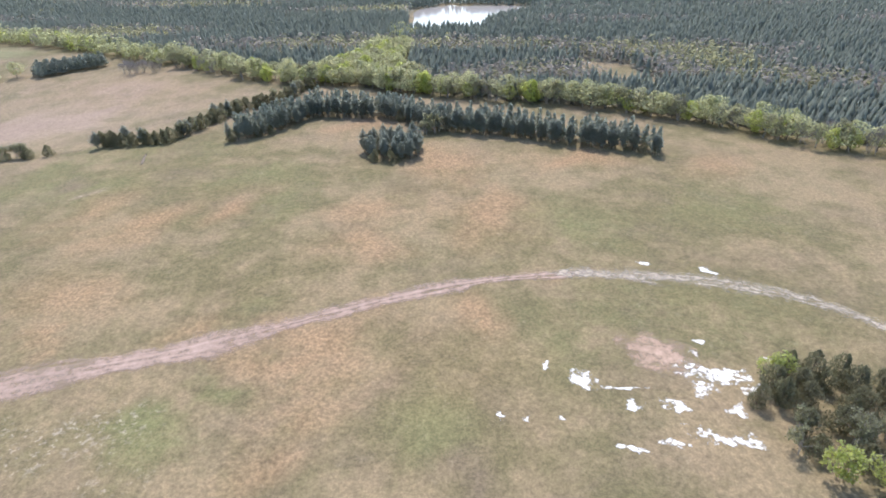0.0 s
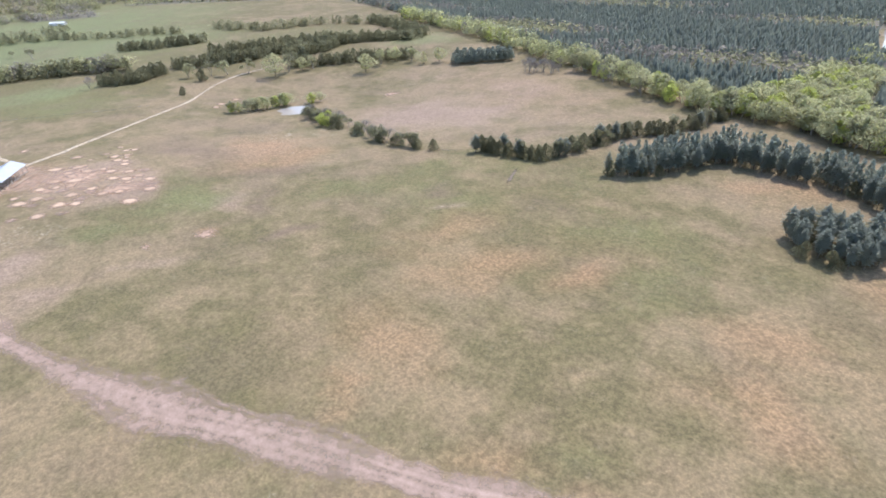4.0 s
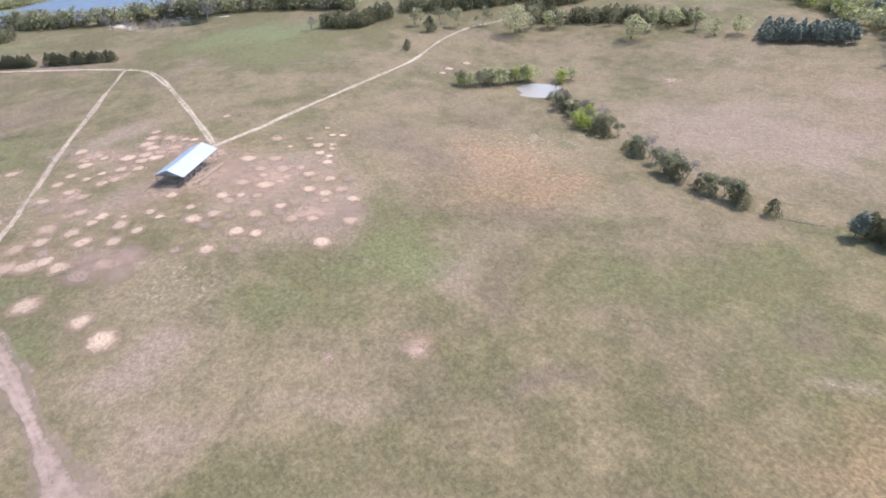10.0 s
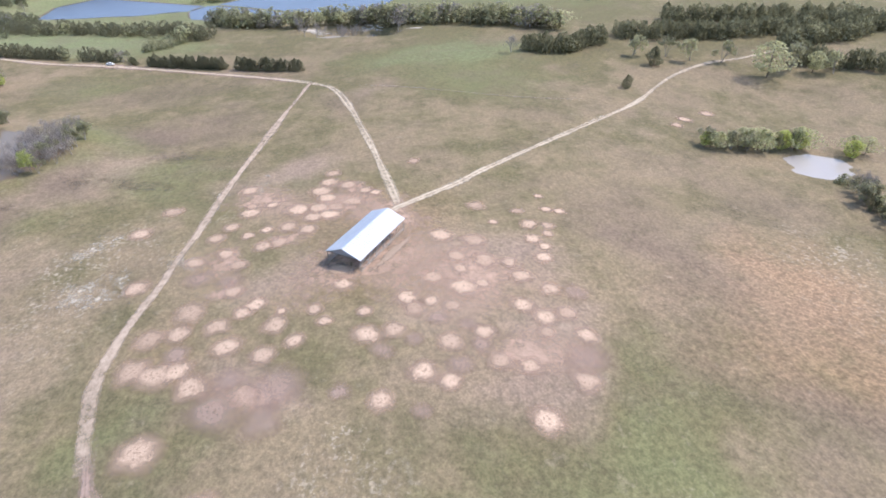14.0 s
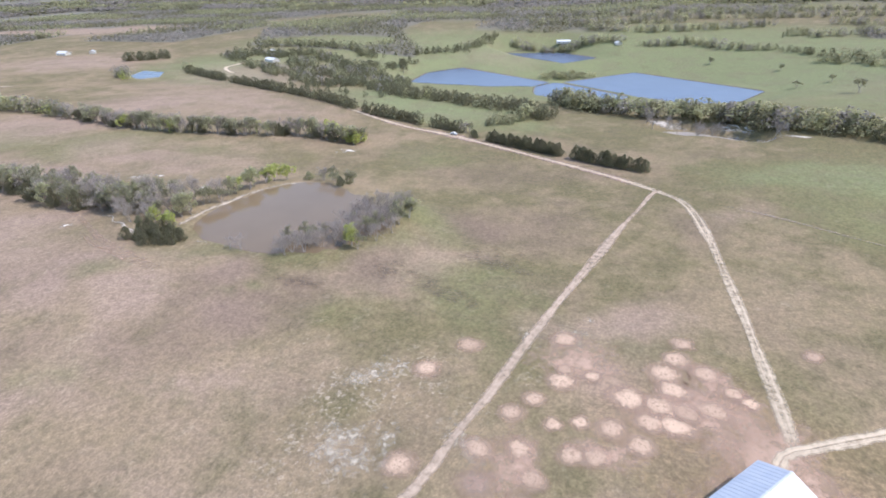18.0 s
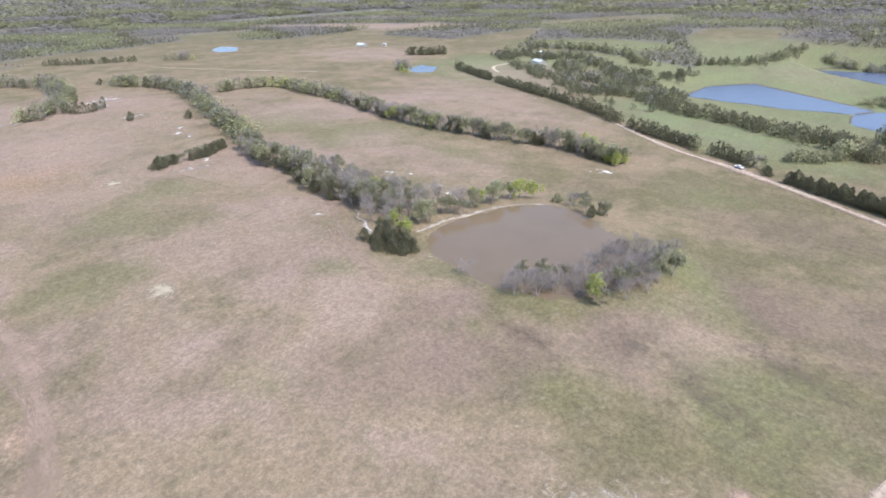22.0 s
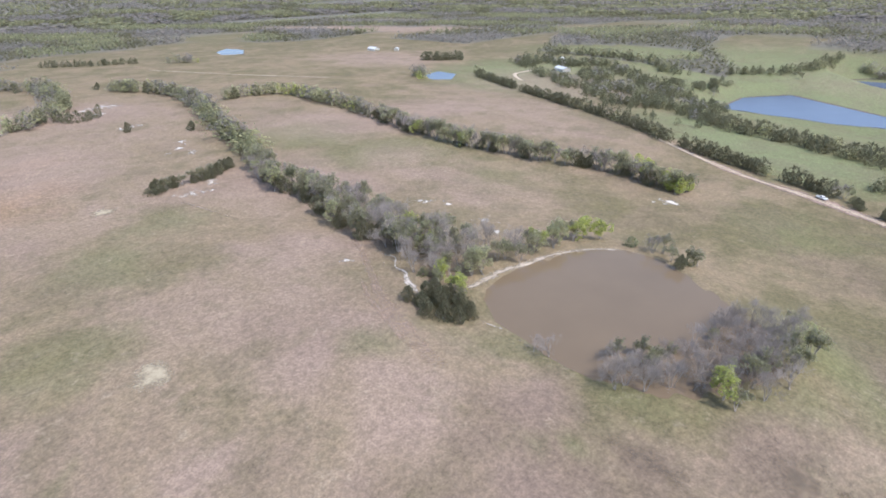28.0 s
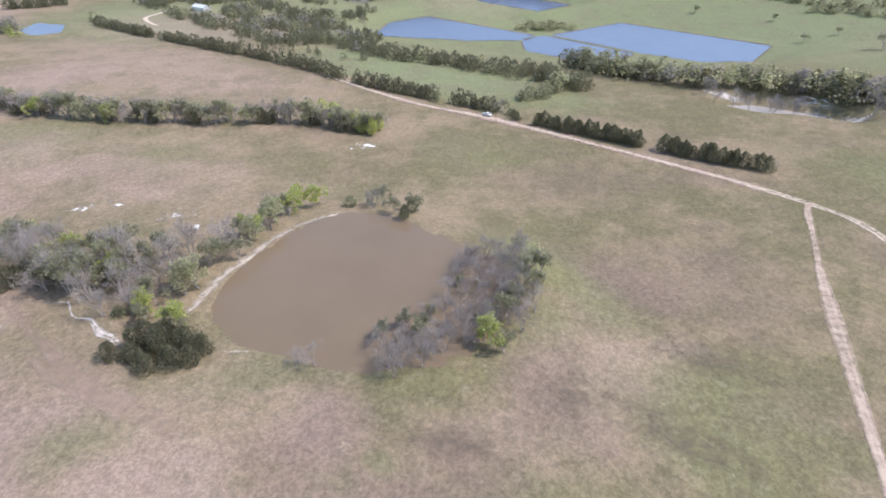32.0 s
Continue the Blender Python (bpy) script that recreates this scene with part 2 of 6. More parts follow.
M_WEAR = worn_material("pink_wear", (0.35, 0.252, 0.192), (0.43, 0.322, 0.250), 0.25, 1.30, 1.4, 0.25)
M_FAINT = worn_material("faint_track", (0.31, 0.25, 0.20), (0.38, 0.31, 0.25), 0.28, 1.25, 1.1, 0.45)
M_CHALK = worn_material("white_chalk", (0.66, 0.62, 0.56), (0.84, 0.82, 0.78), 0.56, 0.74, 1.3, 0.55)
M_BROKEN = worn_material("broken_chalk", (0.52, 0.47, 0.40), (0.72, 0.67, 0.60), 0.66, 0.86, 1.7, 0.16)
M_STREAK = worn_material("chalk_streak", (0.56, 0.52, 0.46), (0.76, 0.72, 0.66), 0.62, 0.86, 1.7, 0.3)
M_THINCHALK = worn_material("thin_chalk", (0.44, 0.385, 0.305), (0.58, 0.52, 0.43), 0.46, 1.02, 1.6, 0.6)
M_HAY = worn_material("scattered_hay", (0.43, 0.30, 0.215), (0.57, 0.43, 0.315), 0.15, 0.78, 0.8, 1.3, 0.25)
M_OLDHAY = worn_material("weathered_hay", (0.36, 0.27, 0.205), (0.46, 0.355, 0.28), 0.32, 0.78, 0.9, 0.9, 0.4)
M_ROUND = hay_material("hay_round", (0.495, 0.355, 0.258), (0.65, 0.492, 0.370), (0.42, 0.288, 0.225))
M_GREYROUND = hay_material("grey_hay_round", (0.40, 0.285, 0.235), (0.50, 0.375, 0.31), (0.35, 0.238, 0.198), 0.62)
M_SOIL = worn_material("bare_red_soil", (0.42, 0.288, 0.218), (0.53, 0.385, 0.298), 0.30, 0.98, 1.2, 0.35)
M_BANK = worn_material("pale_bank", (0.38, 0.315, 0.25), (0.50, 0.43, 0.355), 0.36, 1.05, 1.2, 0.6)
M_GULLY = worn_material("white_gully", (0.50, 0.45, 0.39), (0.68, 0.63, 0.57), 0.38, 1.05, 1.5, 0.8)
M_SHORE = worn_material("pale_shore", (0.40, 0.34, 0.275), (0.54, 0.47, 0.39), 0.30, 1.15, 1.6, 0.4)
M_SILT = worn_material("pale_silt", (0.50, 0.45, 0.39), (0.66, 0.61, 0.55), 0.30, 0.85, 1.1, 0.35)
M_THATCH = worn_material("dead_thatch", (0.165, 0.130, 0.098), (0.225, 0.180, 0.135), 0.42, 1.35, 1.2, 0.25)
# mud of the creek; its dark tone also paints shade on the fish pond banks
M_MUD_SHADE = worn_material("mud_bank_shade", (0.13, 0.105, 0.085), (0.24, 0.2, 0.165), 0.34, 0.70, 0.95, 0.6)
M_BROWN = water_material("brown_water", (0.200, 0.148, 0.096), 0.06, 0.02, 0.5)
# the blue of these two is reflected sky, painted into the base colour
M_BLUE = water_material("blue_water", (0.112, 0.146, 0.222), 0.26, 0.06, 0.35)
M_LAKE = water_material("deep_blue_water", (0.055, 0.095, 0.19), 0.3, 0.06, 0.25)
# pale base colour stands in for bright sky glinting on the water
M_PALE = water_material("glint_water", (0.42, 0.385, 0.36), 0.12, 0.01, 0.35)
M_CEDAR = leaf_material("cedar_leaf", (0.130, 0.134, 0.086), (0.220, 0.214, 0.138), (0.185, 0.172, 0.116), 0.52)
# pine green lifted paler and bluer: distance haze put into the base colour
M_HAZY_PINE = leaf_material("hazed_pine_needle", (0.225, 0.255, 0.232), (0.300, 0.328, 0.288), (0.255, 0.280, 0.250), 0.62)
M_SPRING = leaf_material("spring_leaf", (0.32, 0.335, 0.185), (0.50, 0.505, 0.31), (0.42, 0.40, 0.28), 0.58)
M_BUD = leaf_material("budding_leaf", (0.205, 0.21, 0.125), (0.35, 0.355, 0.22), (0.28, 0.27, 0.185), 0.55)
M_BARE = leaf_material("bare_wood", (0.245, 0.228, 0.212), (0.295, 0.275, 0.257), (0.27, 0.252, 0.236), 0.5)
M_LIME = leaf_material("lime_leaf", (0.33, 0.37, 0.10), (0.52, 0.56, 0.20), (0.42, 0.45, 0.18), 0.6)
M_TWIG = bark_material("grey_twigs", (0.25, 0.218, 0.198), (0.38, 0.342, 0.315))
M_BARK = bark_material("brown_bark", (0.10, 0.08, 0.065), (0.20, 0.165, 0.135))
k = Mat("galvanised_sheet", 0.5, 0.4)
k.b.inputs["Metallic"].default_value = 0.35
M_SHEET = k.out(k.mix(k.ramp(k.noise(0.35, 6, 0.7, stretch=(1, 1, 3)), 0.3, 0.7), (0.45, 0.49, 0.56), (0.53, 0.56, 0.62)))
M_STEEL = Mat("grey_steel", 0.5, 0.4).out((0.22, 0.21, 0.20))
M_RAIL = Mat("pale_steel", 0.5, 0.4).out((0.40, 0.385, 0.37))
M_WALLW = Mat("white_siding", 0.7, 0.3).out((0.72, 0.70, 0.66))
M_ROOFG = Mat("pale_metal_roof", 0.5, 0.4).out((0.66, 0.67, 0.68))
M_GLASS = Mat("dark_glass", 0.1, 0.5).out((0.03, 0.035, 0.04))
M_PAINT = Mat("white_paint", 0.3, 0.5).out((0.8, 0.8, 0.8))
M_TYRE = Mat("rubber", 0.9, 0.2).out((0.02, 0.02, 0.02))

# ---------------------------------------------------------------- the lie of the land
HILLS = [(-1000, 80, 230, 300, -49.0), (-380, 340, 150, 130, -11.3), (-420, -60, 90, 90, 6.8), (-560, 20, 150, 150, -8.7), (-900, -400, 250, 250, -5.1), (-270, 110, 120, 120, 1.6), (0, 100, 120, 150, -1.0), (-300, -230, 120, 120, 2.4), (-440, -480, 200, 200, 0.9), (-320, 115, 70, 60, 3.3)]
# ponds: kind, level, outline, width of the bank
STOCK_POND = ("brown_pond", 1.2, [(-425, -52), (-423, -46), (-421, -37), (-420, -28), (-420, -19), (-422, -9), (-427, 0), (-436, 7), (-447, 11), (-457, 10), (-466, 4), (-473, -8), (-480, -18), (-486, -29), (-486, -38), (-485, -45), (-477, -53), (-466, -58), (-456, -62), (-447, -64), (-438, -63), (-430, -59)], 30)
FISH_WEST = ("blue_fish", -34.0, [(-945, -153), (-1020, -152), (-1066, -115), (-966, 17), (-939, 2), (-934, -53)], 40)
FISH_MID = ("blue_fish", -34.0, [(-935, 7), (-961, 24), (-962, 33), (-892, 110), (-872, 98), (-866, 50), (-892, 12)], 40)
FISH_EAST = ("blue_fish", -34.0, [(-969, 38), (-1048, 119), (-941, 248), (-875, 210), (-868, 165), (-895, 120)], 40)
FISH_BACK = ("blue_fish", -33.0, [(-1215, -86), (-1245, -12), (-1174, 67), (-1118, 21)], 40)
SMALL_POND = ("pale_pond", -11.0, [(-377, 305), (-376, 315), (-370, 322), (-362, 319), (-356, 311), (-358, 303), (-364, 299)], 20)
PALE_FAR = ("pale_far", 0.0, [(-10, 930), (60, 950), (170, 930), (230, 1010), (120, 1060), (0, 1020)], 30)
PALE_LAKE = ("pale_lake", -1.0, [(-41, 850), (7, 900), (110, 870), (125, 828), (57, 722), (34, 679), (-18, 657), (-36, 672)], 30)
BLUE_LAKE = ("blue_lake", -2.0, [(-40, -1030), (-120, -1085), (-220, -1095), (-300, -1050), (-370, -980), (-432, -880), (-412, -735), (-370, -745), (-300, -730), (-270, -820), (-210, -900), (-150, -900), (-90, -880), (-40, -900)], 60)
FAR_POND = ("blue_pond", -1.0, [(-752, -850), (-792, -895), (-798, -852), (-765, -795), (-742, -808)], 40)
FARM_POND = ("blue_pond", -5.5, [(-788, -430), (-820, -441), (-817, -412), (-786, -390), (-772, -404)], 30)
SILT_POND = ("pale_silt", -14.0, [(-672, 126), (-656, 141), (-651, 162), (-640, 178), (-650, 183), (-664, 166), (-674, 146)], 15)
PONDS = [STOCK_POND, FISH_WEST, FISH_MID, FISH_EAST, FISH_BACK, SMALL_POND, PALE_FAR, PALE_LAKE, BLUE_LAKE, FAR_POND, FARM_POND, SILT_POND]


def poly_dist(X, Y, poly):
    """Signed distance to a closed outline, negative inside."""
    X, Y = np.asarray(X, float), np.asarray(Y, float)
    best, inside = np.full(X.shape, 1e18), np.zeros(X.shape, bool)
    for (ax, ay), (bx, by) in zip(poly, poly[1:] + poly[:1]):
        dx, dy = bx - ax, by - ay
        t = np.clip(((X - ax) * dx + (Y - ay) * dy) / (dx * dx + dy * dy + 1e-9), 0, 1)
        best = np.minimum(best, (X - ax - t * dx) ** 2 + (Y - ay - t * dy) ** 2)
        cross = ((ay > Y) != (by > Y)) & (X < ax + dx * (Y - ay) / (dy if dy else 1e-9))
        inside ^= cross
    return np.sqrt(best) * np.where(inside, -1, 1)


def land(X, Y):
    """Height of the ground."""
    X, Y = np.asarray(X, float), np.asarray(Y, float)
    z = np.zeros(X.shape)
    for cx, cy, sx, sy, a in HILLS:
        z = z + a * np.exp(-((X - cx) / sx) ** 2 - ((Y - cy) / sy) ** 2)
    far = np.hypot(X + 300, Y - 50)
    south = (Y - 50) / np.maximum(far, 1.0)
    rise = np.interp(south, [-1, -0.85, -0.156, 0, 0.26, 0.42, 0.7, 1], [98, 75, -5, -28, -50, -52, 20, 98])
    rise = np.where(rise < 0, rise * (1 + np.clip((far - 4100) / 1200, 0, 2)), rise)
    z = z + rise * np.clip((far - 1700) / 2400, 0, 1) ** 2 * (1 + 0.25 * np.sin(X / 330) * np.cos(Y / 410) + 0.12 * np.sin((X + Y) / 140))
    carve = []
    for _, level, poly, bank in PONDS:
        px, py = np.mean([p[0] for p in poly]), np.mean([p[1] for p in poly])
        near = np.hypot(X - px, Y - py) < 300
        if not near.any():
            continue
        d = np.full(X.shape, 1e6)
        d[near] = poly_dist(X[near], Y[near], poly)
        f = np.clip(1 - d / bank, 0, 1)
        f = f * f * (3 - 2 * f)
        z = z * (1 - f) + (level + 0.35) * f
        carve.append((level, d))
    for level, d in carve:
        z = np.where(d < 2, np.minimum(z, level + 0.35 - np.clip((2 - d) / 5, 0, 1) * 2.0), z)
    return z


def soft(X, Y, cx, cy, rx, ry, turn=0.0):
    """A soft oval, one in the middle."""
    c, s = math.cos(radians(turn)), math.sin(radians(turn))
    u, v = ((X - cx) * c + (Y - cy) * s) / rx, (-(X - cx) * s + (Y - cy) * c) / ry
    return np.exp(-(u * u + v * v))


DRY = [(-385, -100, 42, 70, 10, 1.0), (-508, -150, 40, 95, 0, 0.9), (-335, -60, 95, 85, 0, 0.7), (-330, -250, 150, 130, 0, 0.85), (-430, -420, 200, 160, 0, 0.85), (-690, -230, 90, 170, -35, 0.95), (-520, -120, 60, 60, 0, 0.7),
       (-260, 400, 150, 75, -25, 0.6), (-420, 250, 90, 60, 0, 0.4), (-300, 215, 50, 45, 0, 0.6), (-560, -330, 60, 120, 0, 0.6), (-330, 20, 60, 40, 0, 0.6), (-1130, -70, 60, 80, 0, 0.8), (-900, 330, 60, 60, 0, 0.5)]
LUSHES = [(-1050, 150, 330, 420, 0, 0.85), (-720, -60, 40, 110, -35, 1.0), (-900, -330, 120, 120, 0, 0.7), (-170, 190, 60, 40, 30, 0.2), (-250, 165, 35, 25, 0, 0.3), (-150, 280, 60, 25, 0, 0.5),
          (-540, -200, 35, 120, 0, 0.45), (-560, 230, 60, 60, 0, 0.6), (-760, 330, 160, 160, 0, 0.8), (60, 130, 60, 30, 0, 0.4), (-640, 500, 200, 120, 0, 0.5)]
RUSTS_NEAR = [(-340, 120, 24, 20, 0, 1.0), (-363, 138, 22, 14, 20, 1.0), (-366, 108, 26, 16, 30, 0.9), (-315, 148, 30, 20, 40, 0.75), (-292, 140, 20, 22, 0, 0.6), (-304, 73, 22, 12, 20, 0.8), (-300, 92, 22, 12, 20, 0.55), (-322, 100, 24, 18, 0, 0.5), (-350, 150, 14, 14, 0, 0.6), (0, 235, 28, 50, 0, 0.9), (35, 260, 40, 25, 0, 0.7), (20, 190, 18, 30, 20, 1.0), (-60, 150, 60, 45, 20, 0.5), (-90, 215, 30, 35, 0, 0.6)]
RUSTS_FAR = [(-300, 200, 40, 45, 0, 0.6), (-50, 305, 26, 16, 0, 0.9), (-130, 130, 60, 40, 0, 0.45), (-230, 420, 120, 60, -25, 0.75), (-375, -330, 45, 22, 30, 0.7), (-5, 105, 45, 30, 0, 0.7), (110, 240, 60, 20, 0, 0.4), (-200, 140, 70, 50, 0, 0.3)]
RUSTS = RUSTS_NEAR + RUSTS_FAR
# smaller drifts: middle, half lengths, turn and strength
DRY_PATCHES_1 = [(-372, -75, 22, 14, 148, 0.9), (-339, -62, 10, 7, 149, 0.9), (-381, -43, 10, 18, 151, 0.9), (-398, -27, 9, 13, 158, 0.7), (-332, -40, 14, 13, 150, 0.9), (-309, -93, 7, 19, 149, 0.9), (-305, -61, 6, 8, 150, 1), (-315, -181, 11, 14, 150, 1), (-308, -130, 6, 23, 149, 0.9), (-270, -66, 18, 15, 152, 0.6), (-345, -320, 46, 70, 147, 0.8), (-248, -428, 46, 72, 146, 0.8), (-334, -473, 48, 60, 145, 0.8), (-380, -4, 13, 10, 109, 0.6), (-373, -69, 13, 21, 105, 0.7)]
DRY_PATCHES_2 = [(-372, -37, 9, 11, 107, 0.8), (-348, 3, 11, 10, 107, 0.6), (-405, 98, 19, 13, 107, 0.8), (-583, 83, 30, 21, 97, 0.4), (-500, 142, 18, 12, 101, 0.5), (-424, 30, 21, 29, 80, 0.6), (-244, 169, 9, 8, 74, 0.7), (-321, 149, 20, 23, 78, 0.8), (-289, 147, 18, 13, 76, 0.8), (-292, 89, 14, 8, 71, 0.8), (-376, 104, 12, 16, 69, 0.8), (-290, 161, 9, 14, 77, 0.8), (-330, 97, 10, 12, 70, 0.6), (-431, 141, 16, 23, 70, 0.3), (-257, 342, 56, 43, 48, 0.8)]
DRY_PATCHES_3 = [(-244, 417, 32, 39, 44, 0.6), (-247, 94, 12, 7, 56, 0.7), (-230, 89, 12, 8, 56, 0.6), (-209, 120, 14, 5, 56, 0.6), (-221, 78, 7, 10, 56, 0.5), (-157, 218, 8, 3, 56, 0.8), (-397, -75, 17, 12, 98, 0.9), (-403, -24, 13, 6, 100, 0.5), (-393, -29, 12, 6, 100, 0.6), (-439, 51, 6, 5, 100, 0.8), (-526, -200, 35, 31, 100, 0.8), (-500, -115, 20, 14, 101, 0.6)]
DRY_PATCHES_9 = [(-458, -211, 46, 45, 110, 1), (-412, -125, 27, 23, 107, 0.9), (-551, -298, 68, 46, 110, 1), (-511, -167, 41, 17, 113, 0.8), (-864, -294, 90, 90, 128, 1), (-857, -581, 90, 75, 114, 0.8), (-251, -384, 76, 83, 146, 1), (-365, -327, 64, 74, 148, 0.9), (-433, -472, 89, 67, 145, 0.9), (-654, -276, 69, 53, 155, 0.8), (-256, -142, 21, 22, 151, 0.7), (-467, -186, 29, 33, 104, 0.9)]
DRY_PATCHES = DRY_PATCHES_1 + DRY_PATCHES_2 + DRY_PATCHES_3 + DRY_PATCHES_9
RUST_PATCHES_1 = [(-90, 202, 8, 11, -2, 1), (-120, 190, 13, 19, -1, 0.9), (-121, 147, 15, 15, -1, 0.7), (-119, 124, 8, 6, -1, 0.8), (-30, 198, 14, 15, -2, 0.8), (-35, 171, 18, 12, -2, 0.8), (-1, 247, 19, 22, -3, 1), (15, 201, 10, 26, -3, 1), (67, 251, 19, 11, -3, 1), (120, 241, 20, 15, -3, 0.7), (-32, 123, 16, 12, -1, 0.9), (-47, 110, 16, 7, -1, 0.8), (-36, 99, 11, 10, -1, 0.7), (5, 130, 7, 11, -2, 1), (-45, 84, 10, 8, -1, 0.7)]
RUST_PATCHES_2 = [(-70, 124, 10, 5, -1, 0.8), (-50, 314, 23, 11, -4, 0.9), (36, 147, 7, 3, -2, 0.6), (-284, 224, 26, 32, 58, 0.8), (-147, 209, 22, 8, 56, 0.7), (-144, 187, 22, 7, 56, 0.4), (-218, 147, 4, 4, 57, 1), (-296, 236, 21, 22, 77, 1), (-269, 230, 17, 17, 75, 0.9), (-284, 210, 10, 12, 76, 0.7), (-354, -266, 23, 33, 150, 0.7), (-304, -60, 4, 6, 150, 0.7)]
RUST_PATCHES = RUST_PATCHES_1 + RUST_PATCHES_2
LUSH_PATCHES_1 = [(-90, 241, 19, 18, -3, 0.7), (-66, 215, 15, 18, -2, 0.6), (44, 185, 28, 18, -3, 0.6), (-5, 88, 13, 13, -1, 0.7), (-168, 228, 38, 24, -4, 0.6), (-54, 137, 7, 6, -1, 0.7), (-75, 84, 8, 7, 0, 0.9), (-56, 99, 7, 4, 0, 0.7), (112, 196, 30, 22, -3, 0.5), (22, 117, 12, 14, -1, 0.5), (-258, 162, 11, 16, 59, 0.9), (-510, 205, 49, 34, 53, 0.8), (-269, 66, 9, 11, 54, 0.9), (-201, 218, 27, 16, 56, 0.5), (-246, 129, 19, 11, 57, 0.6)]
LUSH_PATCHES_2 = [(-195, 251, 27, 12, 55, 0.5), (-251, 158, 7, 13, 74, 1), (-294, 61, 6, 8, 71, 0.7), (-259, 148, 7, 6, 75, 0.7), (-267, 130, 8, 5, 75, 0.7), (-271, 68, 6, 7, 72, 0.7), (-546, 198, 63, 27, 67, 0.9), (-391, 94, 18, 17, 69, 0.4), (-277, 180, 9, 14, 77, 0.5), (-410, 58, 18, 24, 108, 0.7), (-422, 33, 14, 10, 111, 0.6), (-418, -27, 37, 9, 108, 0.6), (-465, 22, 12, 28, 132, 0.8), (-349, -41, 12, 14, 106, 0.4), (-390, 18, 14, 13, 109, 0.5)]
LUSH_PATCHES_3 = [(-565, 177, 34, 26, 98, 0.8), (-472, 27, 15, 20, 117, 0.8), (-398, -8, 6, 3, 101, 0.9), (-427, 61, 14, 18, 99, 0.6), (-436, 17, 8, 10, 105, 0.7), (-572, -7, 29, 29, 101, 0.6), (-543, 59, 27, 23, 96, 0.3), (-362, -169, 18, 19, 149, 0.8), (-390, -196, 17, 19, 151, 0.6), (-319, -74, 4, 5, 149, 0.9), (-395, -11, 5, 3, 155, 0.9), (-389, -63, 8, 7, 151, 0.8), (-260, -111, 15, 20, 151, 0.4), (-339, -115, 24, 18, 148, 0.5), (-348, -39, 7, 12, 150, 0.5)]
LUSH_PATCHES_4 = [(-525, -284, 32, 39, 150, 0.9), (-531, -214, 42, 29, 152, 0.8), (-534, -137, 27, 14, 157, 0.5)]
LUSH_PATCHES = LUSH_PATCHES_1 + LUSH_PATCHES_2 + LUSH_PATCHES_3 + LUSH_PATCHES_4
THATCH_PATCHES_1 = [(-395, -23, 15, 14, 156, 0.7), (-365, -18, 14, 13, 152, 0.6), (-382, -2, 13, 11, 154, 0.7), (-348, -54, 9, 12, 149, 0.4), (-227, 180, 7, 12, 57, 0.7), (-194, 170, 10, 5, 56, 0.9), (-321, 208, 23, 30, 61, 0.5), (-171, 237, 9, 9, 56, 0.7), (-200, 199, 10, 6, 56, 0.5), (-332, 205, 16, 36, 79, 0.7), (-253, 209, 20, 12, 75, 0.8), (-308, 211, 9, 15, 78, 0.6), (-341, 256, 27, 23, 79, 0.5), (-240, 186, 11, 9, 74, 0.5), (-256, 111, 10, 5, 73, 0.3)]
THATCH_PATCHES_2 = [(-470, 49, 20, 15, 104, 1), (-420, 24, 11, 10, 103, 0.9), (-402, 9, 10, 8, 101, 0.9), (-393, 0, 11, 5, 101, 0.8), (-405, 30, 6, 7, 101, 0.6), (-402, -15, 9, 6, 100, 0.4), (-502, 75, 17, 13, 96, 0.5), (-473, 70, 23, 22, 106, 0.6), (-545, 35, 37, 23, 105, 0.5), (-487, 130, 12, 27, 102, 0.5), (-551, 62, 33, 18, 100, 0.5), (-406, 28, 10, 6, 110, 0.4), (-14, 101, 14, 8, -1, 0.5), (4, 74, 13, 5, -1, 0.6), (22, 73, 14, 4, -1, 0.5)]
THATCH_PATCHES_3 = [(-123, 243, 16, 12, -3, 0.4), (-24, 75, 9, 6, -1, 0.4)]
THATCH_PATCHES = THATCH_PATCHES_1 + THATCH_PATCHES_2 + THATCH_PATCHES_3
FLECK_PATCHES_1 = [(-89, 84, 13, 11, 0, 1), (-72, 74, 7, 5, 0, 0.8), (-109, 100, 6, 9, -1, 0.5), (-273, 98, 5, 4, 72, 1), (-260, 104, 18, 7, 73, 0.6), (-301, 261, 21, 22, 76, 0.9), (-353, 45, 10, 26, 71, 0.9), (-251, 157, 6, 10, 74, 0.5), (-326, 48, 9, 11, 70, 0.5), (-365, 43, 9, 8, 106, 0.8), (-349, 45, 9, 7, 106, 0.9), (-363, 65, 6, 9, 105, 0.7), (-379, 80, 6, 10, 106, 0.6), (-368, 15, 4, 10, 108, 0.6), (-350, 23, 9, 6, 106, 0.3)]
FLECK_PATCHES_2 = [(-268, 100, 10, 7, 56, 0.8), (-157, 218, 7, 3, 56, 0.9), (-284, 242, 20, 21, 58, 0.5), (-346, -100, 4, 4, 129, 0.7), (-370, -70, 12, 9, 129, 0.3), (-392, -81, 9, 6, 129, 0.5), (-397, -57, 6, 3, 100, 0.5), (-412, -10, 5, 3, 99, 0.3), (-414, 33, 6, 3, 100, 0.4)]
FLECK_PATCHES = FLECK_PATCHES_1 + FLECK_PATCHES_2


EDGE = np.array([(-900, 860), (-492, 656), (-402, 613), (-317, 563), (-244, 518), (-179, 474), (-105, 436), (-60, 418), (-35, 392), (38, 358), (102, 337), (153, 304), (190, 270), (330, 205), (600, 90)])
